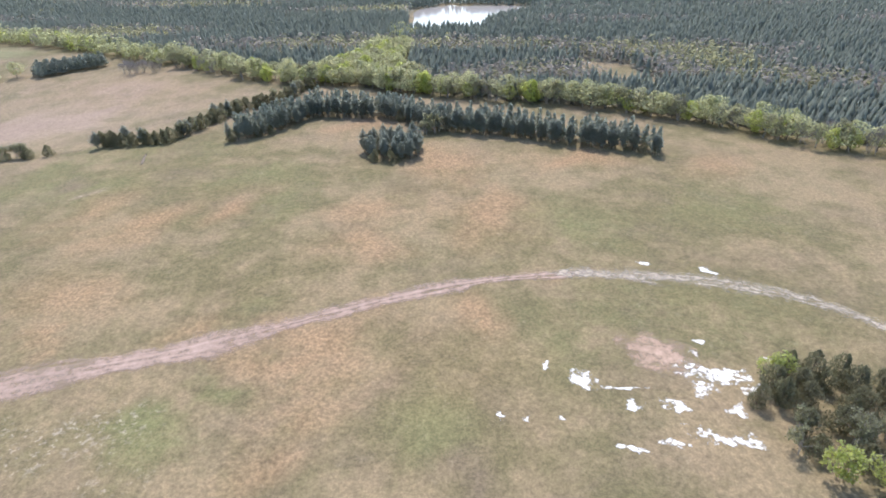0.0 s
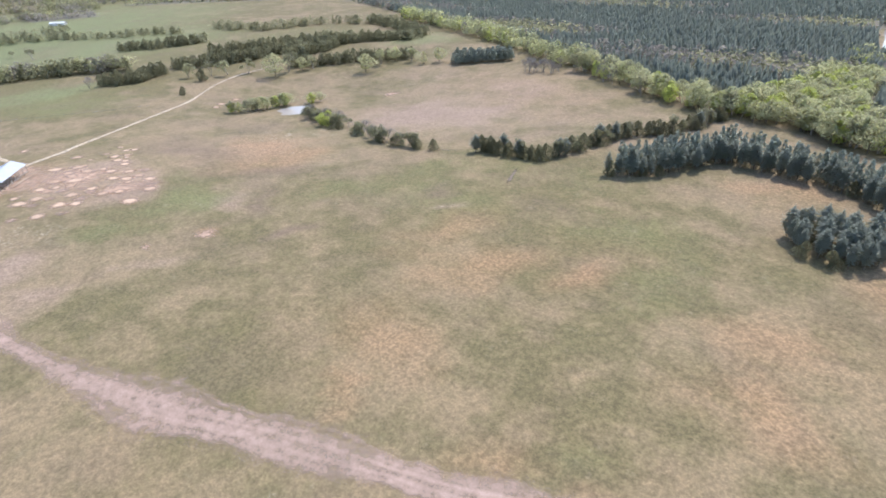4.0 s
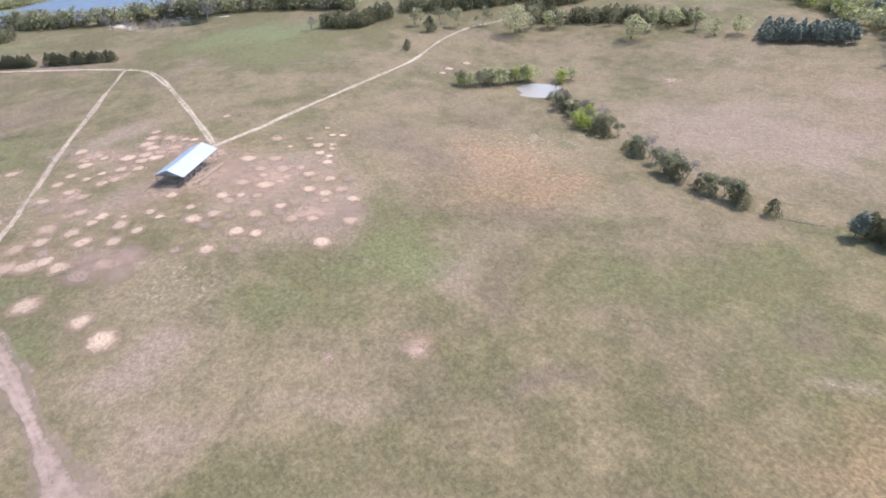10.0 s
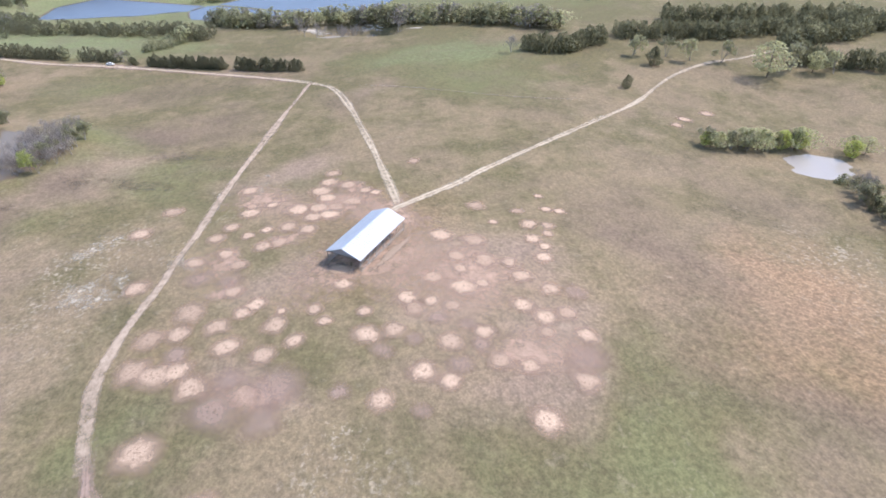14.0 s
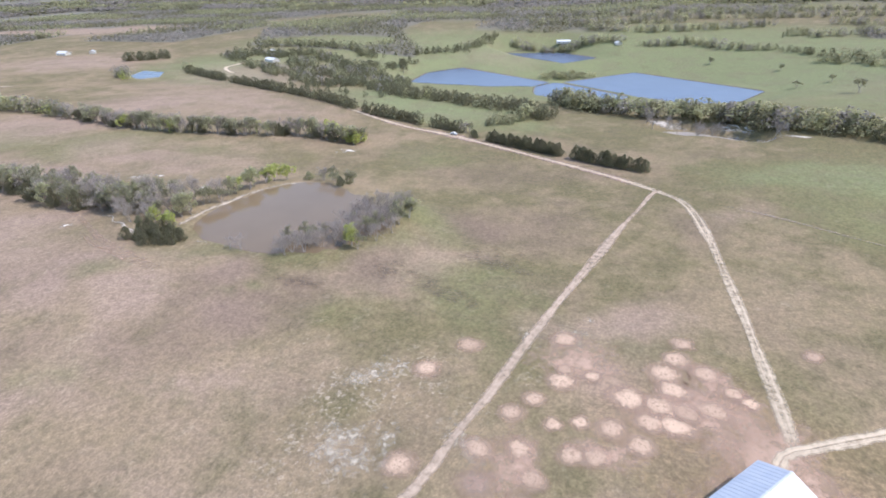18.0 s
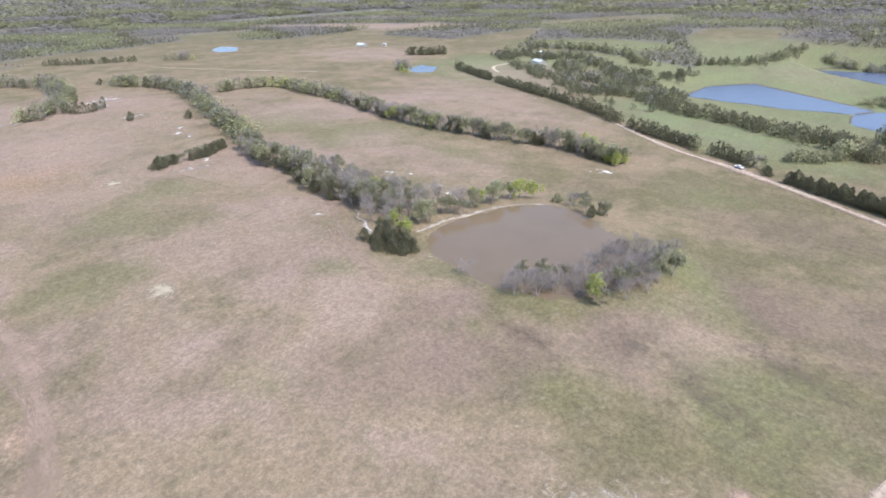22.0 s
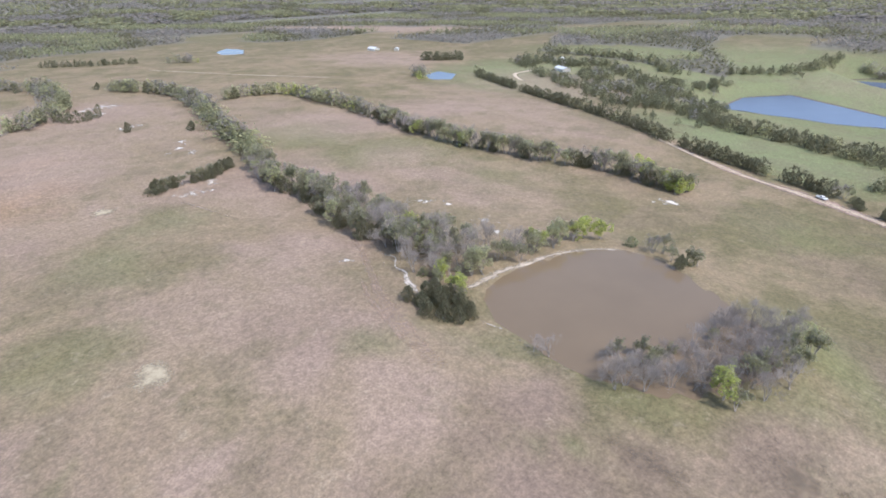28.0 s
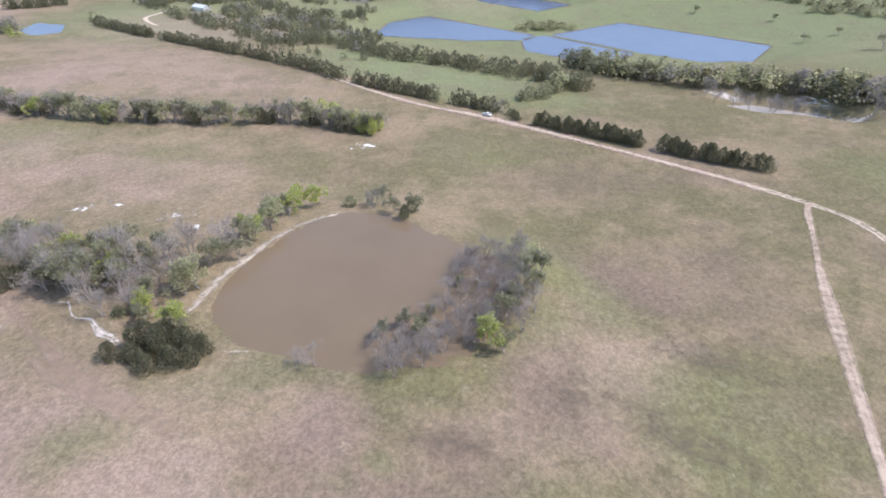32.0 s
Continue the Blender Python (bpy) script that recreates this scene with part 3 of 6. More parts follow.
# fields opened in the far woods: middle, half lengths, turn, dryness and greenness
OPENINGS = [(-1210, -1080, 95, 330, 25, 1.0, 0.0), (-330, -1650, 330, 200, 25, 1.0, 0.0), (-400, -1255, 230, 40, 20, 0.0, 1.0), (-1310, 200, 60, 130, 10, 0.0, 1.0), (-1440, 150, 40, 160, 10, 0.2, 0.8), (-1150, -365, 60, 120, 15, 0.0, 0.9),
            (-1390, -240, 35, 140, 5, 0.3, 0.6), (-1850, 440, 60, 260, 10, 0.0, 0.9), (-1600, -420, 50, 220, 10, 0.6, 0.2), (-1780, -60, 45, 240, -5, 0.4, 0.5), (-700, -1900, 300, 70, 30, 0.8, 0.1), (-1500, -1250, 60, 240, 35, 0.5, 0.4), (-2150, -600, 60, 420, 12, 0.6, 0.3), (-1280, 560, 60, 140, 25, 0.0, 0.9)]
CLEAR = [(106, 478), (140, 458), (146, 382), (120, 392)]


def patchy(X, Y, scale, seed):
    """A soft value about 0 to 1 that varies over the plan."""
    x, y = X / scale + seed * 7.3, Y / scale - seed * 3.1
    return 0.5 + 0.17 * (np.sin(x + 1.7 * np.sin(y * 0.8)) + np.sin(y * 1.3 + 1.1 * np.sin(x * 0.7)) + np.sin((x + y) * 0.55 + 2))


def wooded(X, Y):
    """Where woodland stands, from 0 to 1."""
    X, Y = np.asarray(X, float), np.asarray(Y, float)
    north = np.clip((Y - np.interp(X, EDGE[:, 0], EDGE[:, 1])) / 12, 0, 1)
    north = north * (poly_dist(X, Y, CLEAR) > 7)
    far = np.clip((np.hypot(X + 350, Y) - 900) / 800, 0, 1)
    west = (X < -1290) | ((X < -1070) & (Y < -190)) | (Y < -870)
    share = np.where((Y > -190) & (X > -1330) & (Y < 700), 0.30, 0.50) + 0.45 * far
    share = np.where((Y > 250) & (X < -560), 0.30 + 0.5 * far, share)
    west = west | ((Y > 420) & (X < -560) & (far > 0.05))
    v = patchy(X * 0.8, Y * 1.25, 95, 2)
    out = np.maximum(north, west * np.clip((share - v) / 0.05, 0, 1))
    for cx, cy, rx, ry, turn, _, _ in OPENINGS:
        out = out * (soft(X, Y, cx, cy, rx, ry, turn) + 0.10 * (patchy(X, Y, 35, 9) - 0.5) < 0.42)
    for _, _, poly, _ in PONDS:
        px, py = np.mean([p[0] for p in poly]), np.mean([p[1] for p in poly])
        near = np.hypot(X - px, Y - py) < 260
        if near.any():
            out[near] = out[near] * (poly_dist(X[near], Y[near], poly) > 8)
    return out


def drifts(X, Y, some, weight=1.0):
    """The strongest of a list of soft ovals, their edges bent by a slow wander."""
    U = X + 5 * np.sin(Y / 13 + 2 * np.sin(X / 29)) + 3 * np.sin(Y / 5.3 + X / 11)
    W = Y + 5 * np.sin(X / 11 + 2 * np.sin(Y / 23)) + 3 * np.sin(X / 4.7 - Y / 9)
    v = np.zeros(np.shape(X))
    for cx, cy, rx, ry, turn, a in some:
        near = np.hypot(U - cx, W - cy) < 3 * max(rx, ry)
        v[near] = np.maximum(v[near], weight * a * soft(U[near], W[near], cx, cy, 1.15 * rx, 1.15 * ry, turn))
    return v


def litter(X, Y):
    """Shares of dead thatch, pale flecks, ochre sedge and green meadow."""
    sedge = np.clip((X + 250) / 110, 0, 1) * np.clip((330 - Y) / 60, 0, 1)
    meadow = drifts(X, Y, [(-1080, 130, 200, 420, 0, 1.0), (-725, -62, 38, 100, -35, 0.9), (-900, -330, 120, 120, 0, 0.7), (-820, 390, 130, 130, 0, 0.6), (-470, 560, 60, 40, 0, 0.5), (-560, 215, 22, 60, 0, 0.45)])
    return np.stack([drifts(X, Y, THATCH_PATCHES), drifts(X, Y, FLECK_PATCHES), sedge, meadow], -1)


def zones(X, Y):
    """Dry, lush and rusty shares of the pasture."""
    out = []
    out = [drifts(X, Y, some, w) for some, w in ((DRY, 0.60), (LUSHES, 0.9), (RUSTS, 0.45))]
    for i, some in enumerate((DRY_PATCHES, LUSH_PATCHES, RUST_PATCHES)):
        out[i] = np.maximum(out[i], drifts(X, Y, some))
    far = np.clip((np.hypot(X + 300, Y) - 800) / 500, 0, 1)
    out[1] = np.maximum(out[1], 0.35 * far)
    for cx, cy, rx, ry, turn, dry, lush in OPENINGS:
        v = soft(X, Y, cx, cy, 1.3 * rx, 1.3 * ry, turn)
        out[0], out[1] = np.maximum(out[0] * (1 - 0.8 * v * lush), dry * v), np.maximum(out[1] * (1 - v * dry), lush * v)
    return np.stack([*out, wooded(X, Y)], -1)


# ---------------------------------------------------------------- the sheet of ground
def axis(lo, hi, step, far):
    core = list(np.arange(lo, hi + 1, step))
    a, b, g = [], [], step
    while g < 400:
        g *= 1.35
        a.append((a[-1] if a else lo) - g)
        b.append((b[-1] if b else hi) + g)
    while a[-1] > -far:
        a.append(a[-1] - 400)
    while b[-1] < far:
        b.append(b[-1] + 400)
    return np.array(a[::-1] + core + b)


xs, ys = axis(-1150, 240, 5, 5600), axis(-900, 760, 5, 5600)
GX, GY = np.meshgrid(xs, ys)
GV = np.c_[GX.ravel(), GY.ravel(), land(GX, GY).ravel()]
GZ = GV[:, 2].reshape(GX.shape)


def sheet(X, Y):
    """Height of the ground mesh itself at a place."""
    i = np.clip(np.searchsorted(xs, X) - 1, 0, len(xs) - 2)
    j = np.clip(np.searchsorted(ys, Y) - 1, 0, len(ys) - 2)
    u, v = (X - xs[i]) / (xs[i + 1] - xs[i]), (Y - ys[j]) / (ys[j + 1] - ys[j])
    return GZ[j, i] * (1 - u) * (1 - v) + GZ[j, i + 1] * u * (1 - v) + GZ[j + 1, i] * (1 - u) * v + GZ[j + 1, i + 1] * u * v


# ---------------------------------------------------------------- building blocks
def mesh_of(name, V, F, mat, attrs=None, smooth=False):
    me = bpy.data.meshes.new(name)
    V = np.asarray(V, np.float32)
    if isinstance(F, np.ndarray):
        n, w = F.shape
        me.vertices.add(len(V))
        me.vertices.foreach_set("co", V.ravel())
        me.loops.add(n * w)
        me.loops.foreach_set("vertex_index", F.astype(np.int32).ravel())
        me.polygons.add(n)
        me.polygons.foreach_set("loop_start", np.arange(0, n * w, w, dtype=np.int32))
        me.update(calc_edges=True)
    else:
        me.from_pydata([tuple(map(float, v)) for v in V], [], F)
    me.validate()
    me.materials.append(mat)
    if smooth:
        me.shade_smooth()
    for key, (kind, values) in (attrs or {}).items():
        a = me.attributes.new(key, kind, "POINT")
        a.data.foreach_set("color" if kind == "FLOAT_COLOR" else "value", np.asarray(values, np.float32).ravel())
    return me


def part(name, bm, material, parent, label=""):
    """One mesh object under a thing or a part."""
    if isinstance(bm, bmesh.types.BMesh):
        me = bpy.data.meshes.new(name)
        bm.to_mesh(me)
        bm.free()
        me.materials.append(material)
    else:
        me = bm
    ob = new(name, me)
    ob.parent = parent
    return tagged(ob, label)


def box_bm(sx, sy, sz, at=(0, 0, 0), bevel=0.0, turn=None):
    bm = bmesh.new()
    m = Matrix.Translation(at) @ (turn or Matrix()) @ Matrix.Diagonal((sx, sy, sz, 1))
    bmesh.ops.create_cube(bm, size=1.0, matrix=m)
    if bevel:
        bmesh.ops.bevel(bm, geom=bm.edges[:], offset=bevel, segments=1, affect="EDGES")
    return bm


def with_zone(V):
    z = zones(V[:, 0], V[:, 1])
    return ("FLOAT_COLOR", z)


def smooth_line(pts, step):
    """A Catmull-Rom line through the points, sampled every step metres."""
    p = [np.array(q, float) for q in pts]
    p = [2 * p[0] - p[1], *p, 2 * p[-1] - p[-2]]
    out = []
    for a, b, c, d in zip(p, p[1:], p[2:], p[3:]):
        n = max(2, int(np.linalg.norm(c - b) / step))
        for i in range(n):
            t = i / n
            out.append(0.5 * (2 * b + (c - a) * t + (2 * a - 5 * b + 4 * c - d) * t * t + (3 * b - a - 3 * c + d) * t**3))
    return np.array([*out, p[-2]])


def strip(name, pts, width, mat, label, lift=0.15, step=2.5, ruts=0.0, kind="structure", category="track", wild=0.2, seed=1, streak=0.14, fall=1.35):
    """A worn way that follows the ground; ruts: how grassy the middle between the wheel lines is."""
    rng = np.random.RandomState(seed)
    line = smooth_line(pts, step)
    if isinstance(width, (list, tuple)):
        width = np.interp(np.linspace(0, 1, len(line)), np.linspace(0, 1, len(width)), width)
    d = np.gradient(line, axis=0)
    side = np.c_[-d[:, 1], d[:, 0]] / (np.linalg.norm(d, axis=1)[:, None] + 1e-9)
    rows = np.linspace(-1, 1, 19)
    worn = (1 - rows**2) ** fall - ruts * np.exp(-(rows / 0.24) ** 2)
    slow = np.stack([np.convolve(rng.randn(len(line) + 40), np.ones(41) / 6.4, "valid") for _ in rows], -1)
    worn = np.clip(worn[None] + streak * slow * (1 - rows**2), 0, 1)
    worn[:, [0, -1]] = 0
    w = width * (1 + wild * np.convolve(rng.randn(len(line) + 8), np.ones(9) / 3, "valid")) * 0.9
    w = np.maximum(w, 0.62 * width)
    V = line[:, None] + side[:, None] * rows[None, :, None] * w[:, None, None]
    n, m = V.shape[:2]
    V = V.reshape(-1, 2)
    z = sheet(V[:, 0], V[:, 1]) + lift
    V = np.c_[V, z]
    e = np.minimum(np.arange(n), np.arange(n)[::-1]) / (14.0 if mat is M_FAINT else 3.0)
    fade = np.clip(e, 0, 1) * (1 + 0.10 * np.convolve(rng.randn(n + 12), np.ones(13) / 3.6, "valid"))
    i = (np.arange(n - 1)[:, None] * m + np.arange(m - 1)).ravel()
    F = np.stack([i, i + 1, i + m + 1, i + m], -1)
    me = mesh_of(name, V, F, mat, {"worn": ("FLOAT", (worn * fade[:, None]).ravel())}, True)
    return tagged(new(name, me), label, category, kind=kind)


def blot(name, cx, cy, rx, ry, turn, mat, label, category, group="", seed=0, rough=0.35, lift=0.06, mound=0.0, power=1.0, kind=""):
    """An irregular worn or strewn patch on the ground, thickest in the middle."""
    rng = np.random.RandomState(seed)
    n, rings = 28, (0.0, 0.3, 0.55, 0.8, 1.0)
    a = np.linspace(0, 2 * np.pi, n, endpoint=False)
    r = np.clip(1 + rough * sum(rng.randn() / (i + 1.5) * np.cos((i + 1) * a + rng.rand() * 6.3) for i in range(6)), 0.45, 1.7)
    c, s = math.cos(radians(turn)), math.sin(radians(turn))
    V, W = [(cx, cy)], [1.0]
    for q in rings[1:]:
        for t, k_ in zip(a, r):
            u, v = q * k_ * rx * math.cos(t), q * k_ * ry * math.sin(t)
            V.append((cx + u * c - v * s, cy + u * s + v * c))
            W.append((1 - q) ** power)
    V = np.array(V)
    W = np.array(W)
    z = sheet(V[:, 0], V[:, 1]) + lift + mound * W
    V = np.c_[V, z]
    F = [(0, 1 + i, 1 + (i + 1) % n) for i in range(n)]
    for q in range(len(rings) - 2):
        o = 1 + q * n
        F += [(o + i, o + n + i, o + n + (i + 1) % n, o + (i + 1) % n) for i in range(n)]
    me = mesh_of(name, V, F, mat, {"worn": ("FLOAT", W)}, True)
    return tagged(new(name, me), label, category, group, kind)


# ---------------------------------------------------------------- trees
def limb(V, F, a, b, ra, rb, sides=4):
    a, b = np.array(a, float), np.array(b, float)
    d = (b - a) / (np.linalg.norm(b - a) + 1e-9)
    u = np.cross(d, (0.3, 0.9, 0.2))
    u /= np.linalg.norm(u)
    v = np.cross(d, u)
    o = len(V)
    for p, r in ((a, ra), (b, rb)):
        for i in range(sides):
            t = 2 * math.pi * i / sides
            V.append(p + r * (math.cos(t) * u + math.sin(t) * v))
    F += [(o + i, o + (i + 1) % sides, o + sides + (i + 1) % sides, o + sides + i) for i in range(sides)]


def tufts(rng, centres, outward, size, flat=0.5, tall=False):
    """Small bent leaf clumps, each of two triangles, facing mostly outward; tall: upright feathery sprays."""
    n = len(centres)
    nrm = outward + flat * rng.randn(n, 3)
    nrm /= np.linalg.norm(nrm, axis=1)[:, None] + 1e-9
    u = np.cross(nrm, rng.randn(n, 3))
    u /= np.linalg.norm(u, axis=1)[:, None] + 1e-9
    v = np.cross(nrm, u)
    if tall:
        v = 0.35 * nrm + np.array((0, 0, 1.0)) + 0.35 * rng.randn(n, 3)
        v *= 1.55 / np.linalg.norm(v, axis=1)[:, None]
        u = np.cross(v, nrm)
        u *= 0.55 / (np.linalg.norm(u, axis=1)[:, None] + 1e-9)
    s = size * (0.6 + 0.8 * rng.rand(n, 1))
    k_ = 0.7 + 0.6 * rng.rand(n, 4, 1)
    P = np.stack([centres - s * u * k_[:, 0], centres - s * v * k_[:, 1], centres + s * u * k_[:, 2], centres + s * v * k_[:, 3]], 1)
    P += 0.25 * s[:, None] * rng.randn(n, 4, 1) * nrm[:, None]
    return P.reshape(-1, 3), np.arange(4 * n).reshape(-1, 4)


def crown_points(rng, n, shape, lumps=0.9):
    """Points and outward ways for a crown one unit high, by its outline: width at height."""
    out, way = [], []
    lobes = [(rng.rand() * 6.3, rng.rand(), lumps * rng.rand()) for _ in range(9)]
    while len(out) < n:
        h = rng.rand()
        w = shape(h)
        if rng.rand() > 0.25 + w:
            continue
        a = rng.rand() * 2 * math.pi
        k_ = 1 + sum(g * math.cos(a - t) * math.exp(-((h - q) * 4) ** 2) for t, q, g in lobes)
        r = w * k_ * (0.40 + 0.60 * math.sqrt(rng.rand())) * (0.85 + 0.3 * rng.rand())
        out.append((r * math.cos(a), r * math.sin(a), h))
        way.append((math.cos(a), math.sin(a), 0.4 + 1.4 * (h - 0.4)))
    return np.array(out), np.array(way)


SHAPES = {
    "cedar": lambda h: 0.37 * (1 - h**2.4) ** 0.75 * (0.62 + 0.38 * min(1, h * 5)),
    "pine": lambda h: 0.26 * max(0.0, math.sin(math.pi * min(1, 0.12 + 0.9 * h))) ** 0.7,
    "spire": lambda h: 0.20 * (1 - h) ** 0.8 + 0.03,
    "slim": lambda h: 0.34 * max(0.0, math.sin(math.pi * min(1, 0.08 + 0.9 * h))) ** 0.7,
    "round": lambda h: 0.46 * max(0.0, math.sin(math.pi * min(1, 0.06 + 0.93 * h))) ** 0.6,
    "bush": lambda h: 0.62 * max(0.0, math.cos(h * math.pi / 2)) ** 0.6,
}


def branches(rng, depth, a, way, length, r, V, F, tips):
    b = a + way * length
    limb(V, F, a, b, r, r * 0.55, 4 if depth > 1 else 3)
    if depth == 0:
        tips.append(b)
        return
    for i in range(3 if depth > 1 else 4):
        w = way + rng.randn(3) * 0.5 + np.array((0, 0, 0.12))
        w /= np.linalg.norm(w)
        branches(rng, depth - 1, a + way * length * (0.55 + 0.45 * rng.rand()), w, length * (0.55 + 0.25 * rng.rand()), r * 0.5, V, F, tips)


def make_tree(name, kind, label, category, leaf, seed, n=320, size=0.05, base=0.1, bark=None):
    """A tree one metre high, to be copied at size: trunk with limbs, and a crown of leaf clumps."""
    rng = np.random.RandomState(seed)
    root = new(name)
    V, F, tips = [], [], []
    if kind == "bare":
        for _ in range(rng.randint(2, 4)):
            w = np.array((0.22 * rng.randn(), 0.22 * rng.randn(), 1.0))
            branches(rng, 4, np.zeros(3) + rng.randn(3) * (0.02, 0.02, 0), w / np.linalg.norm(w), 0.30 + 0.1 * rng.rand(), 0.014, V, F, tips)
        V = np.array(V)
        V[:, :2] *= 1.15
        V[:, 2] /= max(1e-3, np.percentile(V[:, 2], 99.5))
        cut = 0
        part("trunk", mesh_of(name + "_trunk", V, F, M_TWIG), None, root)
        P = np.array(tips)
        P = P / (1, 1, max(1e-3, P[:, 2].max())) * (1.15, 1.15, 1)
        P = np.repeat(P, 3, 0) + rng.randn(3 * len(P), 3) * 0.035
        out = P * (1, 1, 0.5) + rng.randn(*P.shape) * 0.18 + np.array((0, 0, 0.15))
        out /= np.linalg.norm(out, axis=1)[:, None]
        side = np.cross(out, rng.randn(*P.shape))
        side /= np.linalg.norm(side, axis=1)[:, None]
        ln = 0.05 + 0.06 * rng.rand(len(P), 1)
        T = np.stack([P - side * 0.0035, P + side * 0.0035, P + out * ln], 1).reshape(-1, 3)
        part("twig_spray", mesh_of(name + "_twigs", T, np.arange(len(T)).reshape(-1, 3), M_TWIG), None, root, "fine grey leafless twigs")["kind"] = "stuff"
        if n:
            Q = P[rng.rand(len(P)) < n / len(P)]
            A, B = tufts(rng, Q, rng.randn(*Q.shape) * 0.6 + np.array((0, 0, 0.7)), size, 0.6)
            part("crown", mesh_of(name + "_crown", A, B, leaf), None, root)
        return tagged(root, label, category)
    limb(V, F, (0, 0, -0.04), (0.01, 0.01, 0.55), 0.022, 0.014, 6)
    limb(V, F, (0.01, 0.01, 0.55), (0.0, 0.0, 0.93), 0.014, 0.004, 5)
    shape = SHAPES[kind]
    for _ in range(9):
        h = base + (0.85 - base) * rng.rand()
        t, w = rng.rand() * 6.3, shape((h - base) / (1 - base)) * 0.8
        limb(V, F, (0, 0, h - 0.08), (w * math.cos(t), w * math.sin(t), h + 0.06), 0.009, 0.003, 3)
    part("trunk", mesh_of(name + "_trunk", V, F, bark or M_BARK), None, root)
    if kind == "pine":
        tops = []
        for q in range(17):
            h = q / 16
            for t in rng.rand() * 6.3 + np.arange(8) * 0.785:
                t, z = t + 0.25 * rng.randn(), base + (1 - base) * h + 0.02 * rng.randn()
                reach = max(0.035, shape(h) * (0.75 + 0.6 * rng.rand()))
                d, e = np.array((math.cos(t), math.sin(t), 0.0)), np.array((-math.sin(t), math.cos(t), 0.0))
                m = d * 0.6 * reach + np.array((0, 0, z + 0.012))
                tops.append([np.array((0, 0, z + 0.02)), m - e * 0.26 * reach - (0, 0, 0.012), d * reach + np.array((0, 0, z + 0.03 - 0.05 * (1 - h))), m + e * 0.26 * reach - (0, 0, 0.012)])
        T = np.array(tops).reshape(-1, 3)
        P, W = crown_points(rng, n // 3, shape, 0.3)
        P[:, 2] = base + (1 - base) * P[:, 2]
        A, B = tufts(rng, P, W + np.array((0, 0, 0.6)), size * 0.8, 0.95)
        part("crown", mesh_of(name + "_crown", np.r_[T, A], np.r_[np.arange(len(T)).reshape(-1, 4), B + len(T)], leaf), None, root)
        return tagged(root, label, category)
    P, W = crown_points(rng, n, shape, {"round": 0.9, "cedar": 0.6}.get(kind, 0.35))
    P[:, 2] = base + (1 - base) * P[:, 2]
    A, B = tufts(rng, P, W + np.array((0, 0, 0.6)), size, 0.95, kind == "cedar")
    part("crown", mesh_of(name + "_crown", A, B, leaf), None, root)
    return tagged(root, label, category)


KINDS = {}
for _i in range(4):
    KINDS.setdefault("cedar", []).append(make_tree("cedar_tree", "cedar", "dense dark green cedar standing in the pasture", "cedar tree", M_CEDAR, 11 + _i, 1250, 0.029, 0.03))
    KINDS.setdefault("pine", []).append(make_tree("pine_tree", "pine", "tall dark green pine with a bare lower trunk", "pine tree", M_HAZY_PINE, 21 + _i, 760, 0.0215, 0.20))
    KINDS.setdefault("spring", []).append(make_tree("leafy_tree", "round", "broad tree with pale green spring leaves", "tree", M_SPRING, 31 + _i, 900, 0.027, 0.20))
    KINDS.setdefault("bud", []).append(make_tree("budding_tree", "bare", "grey-green tree just coming into leaf", "tree", M_BUD, 41 + _i, 760, 0.027))
    KINDS.setdefault("bare", []).append(make_tree("bare_tree", "bare", "leafless grey tree with fine twigs", "bare tree", M_BARE, 51 + _i, 0))
    KINDS.setdefault("lime", []).append(make_tree("bright_tree", "slim", "small tree in bright lime green leaf", "tree", M_LIME, 61 + _i, 700, 0.030, 0.12))
    KINDS.setdefault("shrub", []).append(make_tree("shrub", "bush", "low grey-green shrub at the field edge", "shrub", M_BUD, 71 + _i, 520, 0.05, 0.02, M_TWIG))
    KINDS.setdefault("airy", []).append(make_tree("airy_tree", "bare", "open-branched tree with thin pale green new leaves", "tree", M_SPRING, 81 + _i, 900, 0.026))
    KINDS.setdefault("fresh", []).append(make_tree("fresh_tree", "bare", "open-branched tree in fresh lime green leaf", "tree", M_LIME, 91 + _i, 1000, 0.030))
_first = {id(t): True for some in KINDS.values() for t in some}


def plant(kind, x, y, height, wide=1.0, group="", label=""):
    rng = random
    t = rng.choice(KINDS[kind])
    z = float(land(np.array([x]), np.array([y]))[0])
    m = pose(x, y, z - 0.03, rng.uniform(-3, 3), rng.uniform(-3, 3), rng.uniform(0, 360))
    if _first.get(id(t)):
        _first[id(t)] = False
        t.matrix_basis = m @ Matrix.Diagonal((height * wide, height * wide, height, 1))
        ob = t
    else:
        ob = copy_thing(t, m)
        ob.scale = (height * wide, height * wide, height)
    return tagged(ob, label, group=group)


def row(pts, gap, width, mix, group, label=""):
    """Trees along a line. mix: kind, share, least and most height, width factor."""
    line = smooth_line(pts, 1.0)
    total = len(line)
    i = 0.0
    while i < total - 1:
        p = line[int(i)]
        kind, _, lo, hi, wide = random.choices(mix, [q[1] for q in mix])[0]
        plant(kind, p[0] + random.uniform(-width, width), p[1] + random.uniform(-width, width), random.uniform(lo, hi), wide * random.uniform(0.85, 1.15), group, label)
        i += gap * random.uniform(0.6, 1.4)


BELTS = {}


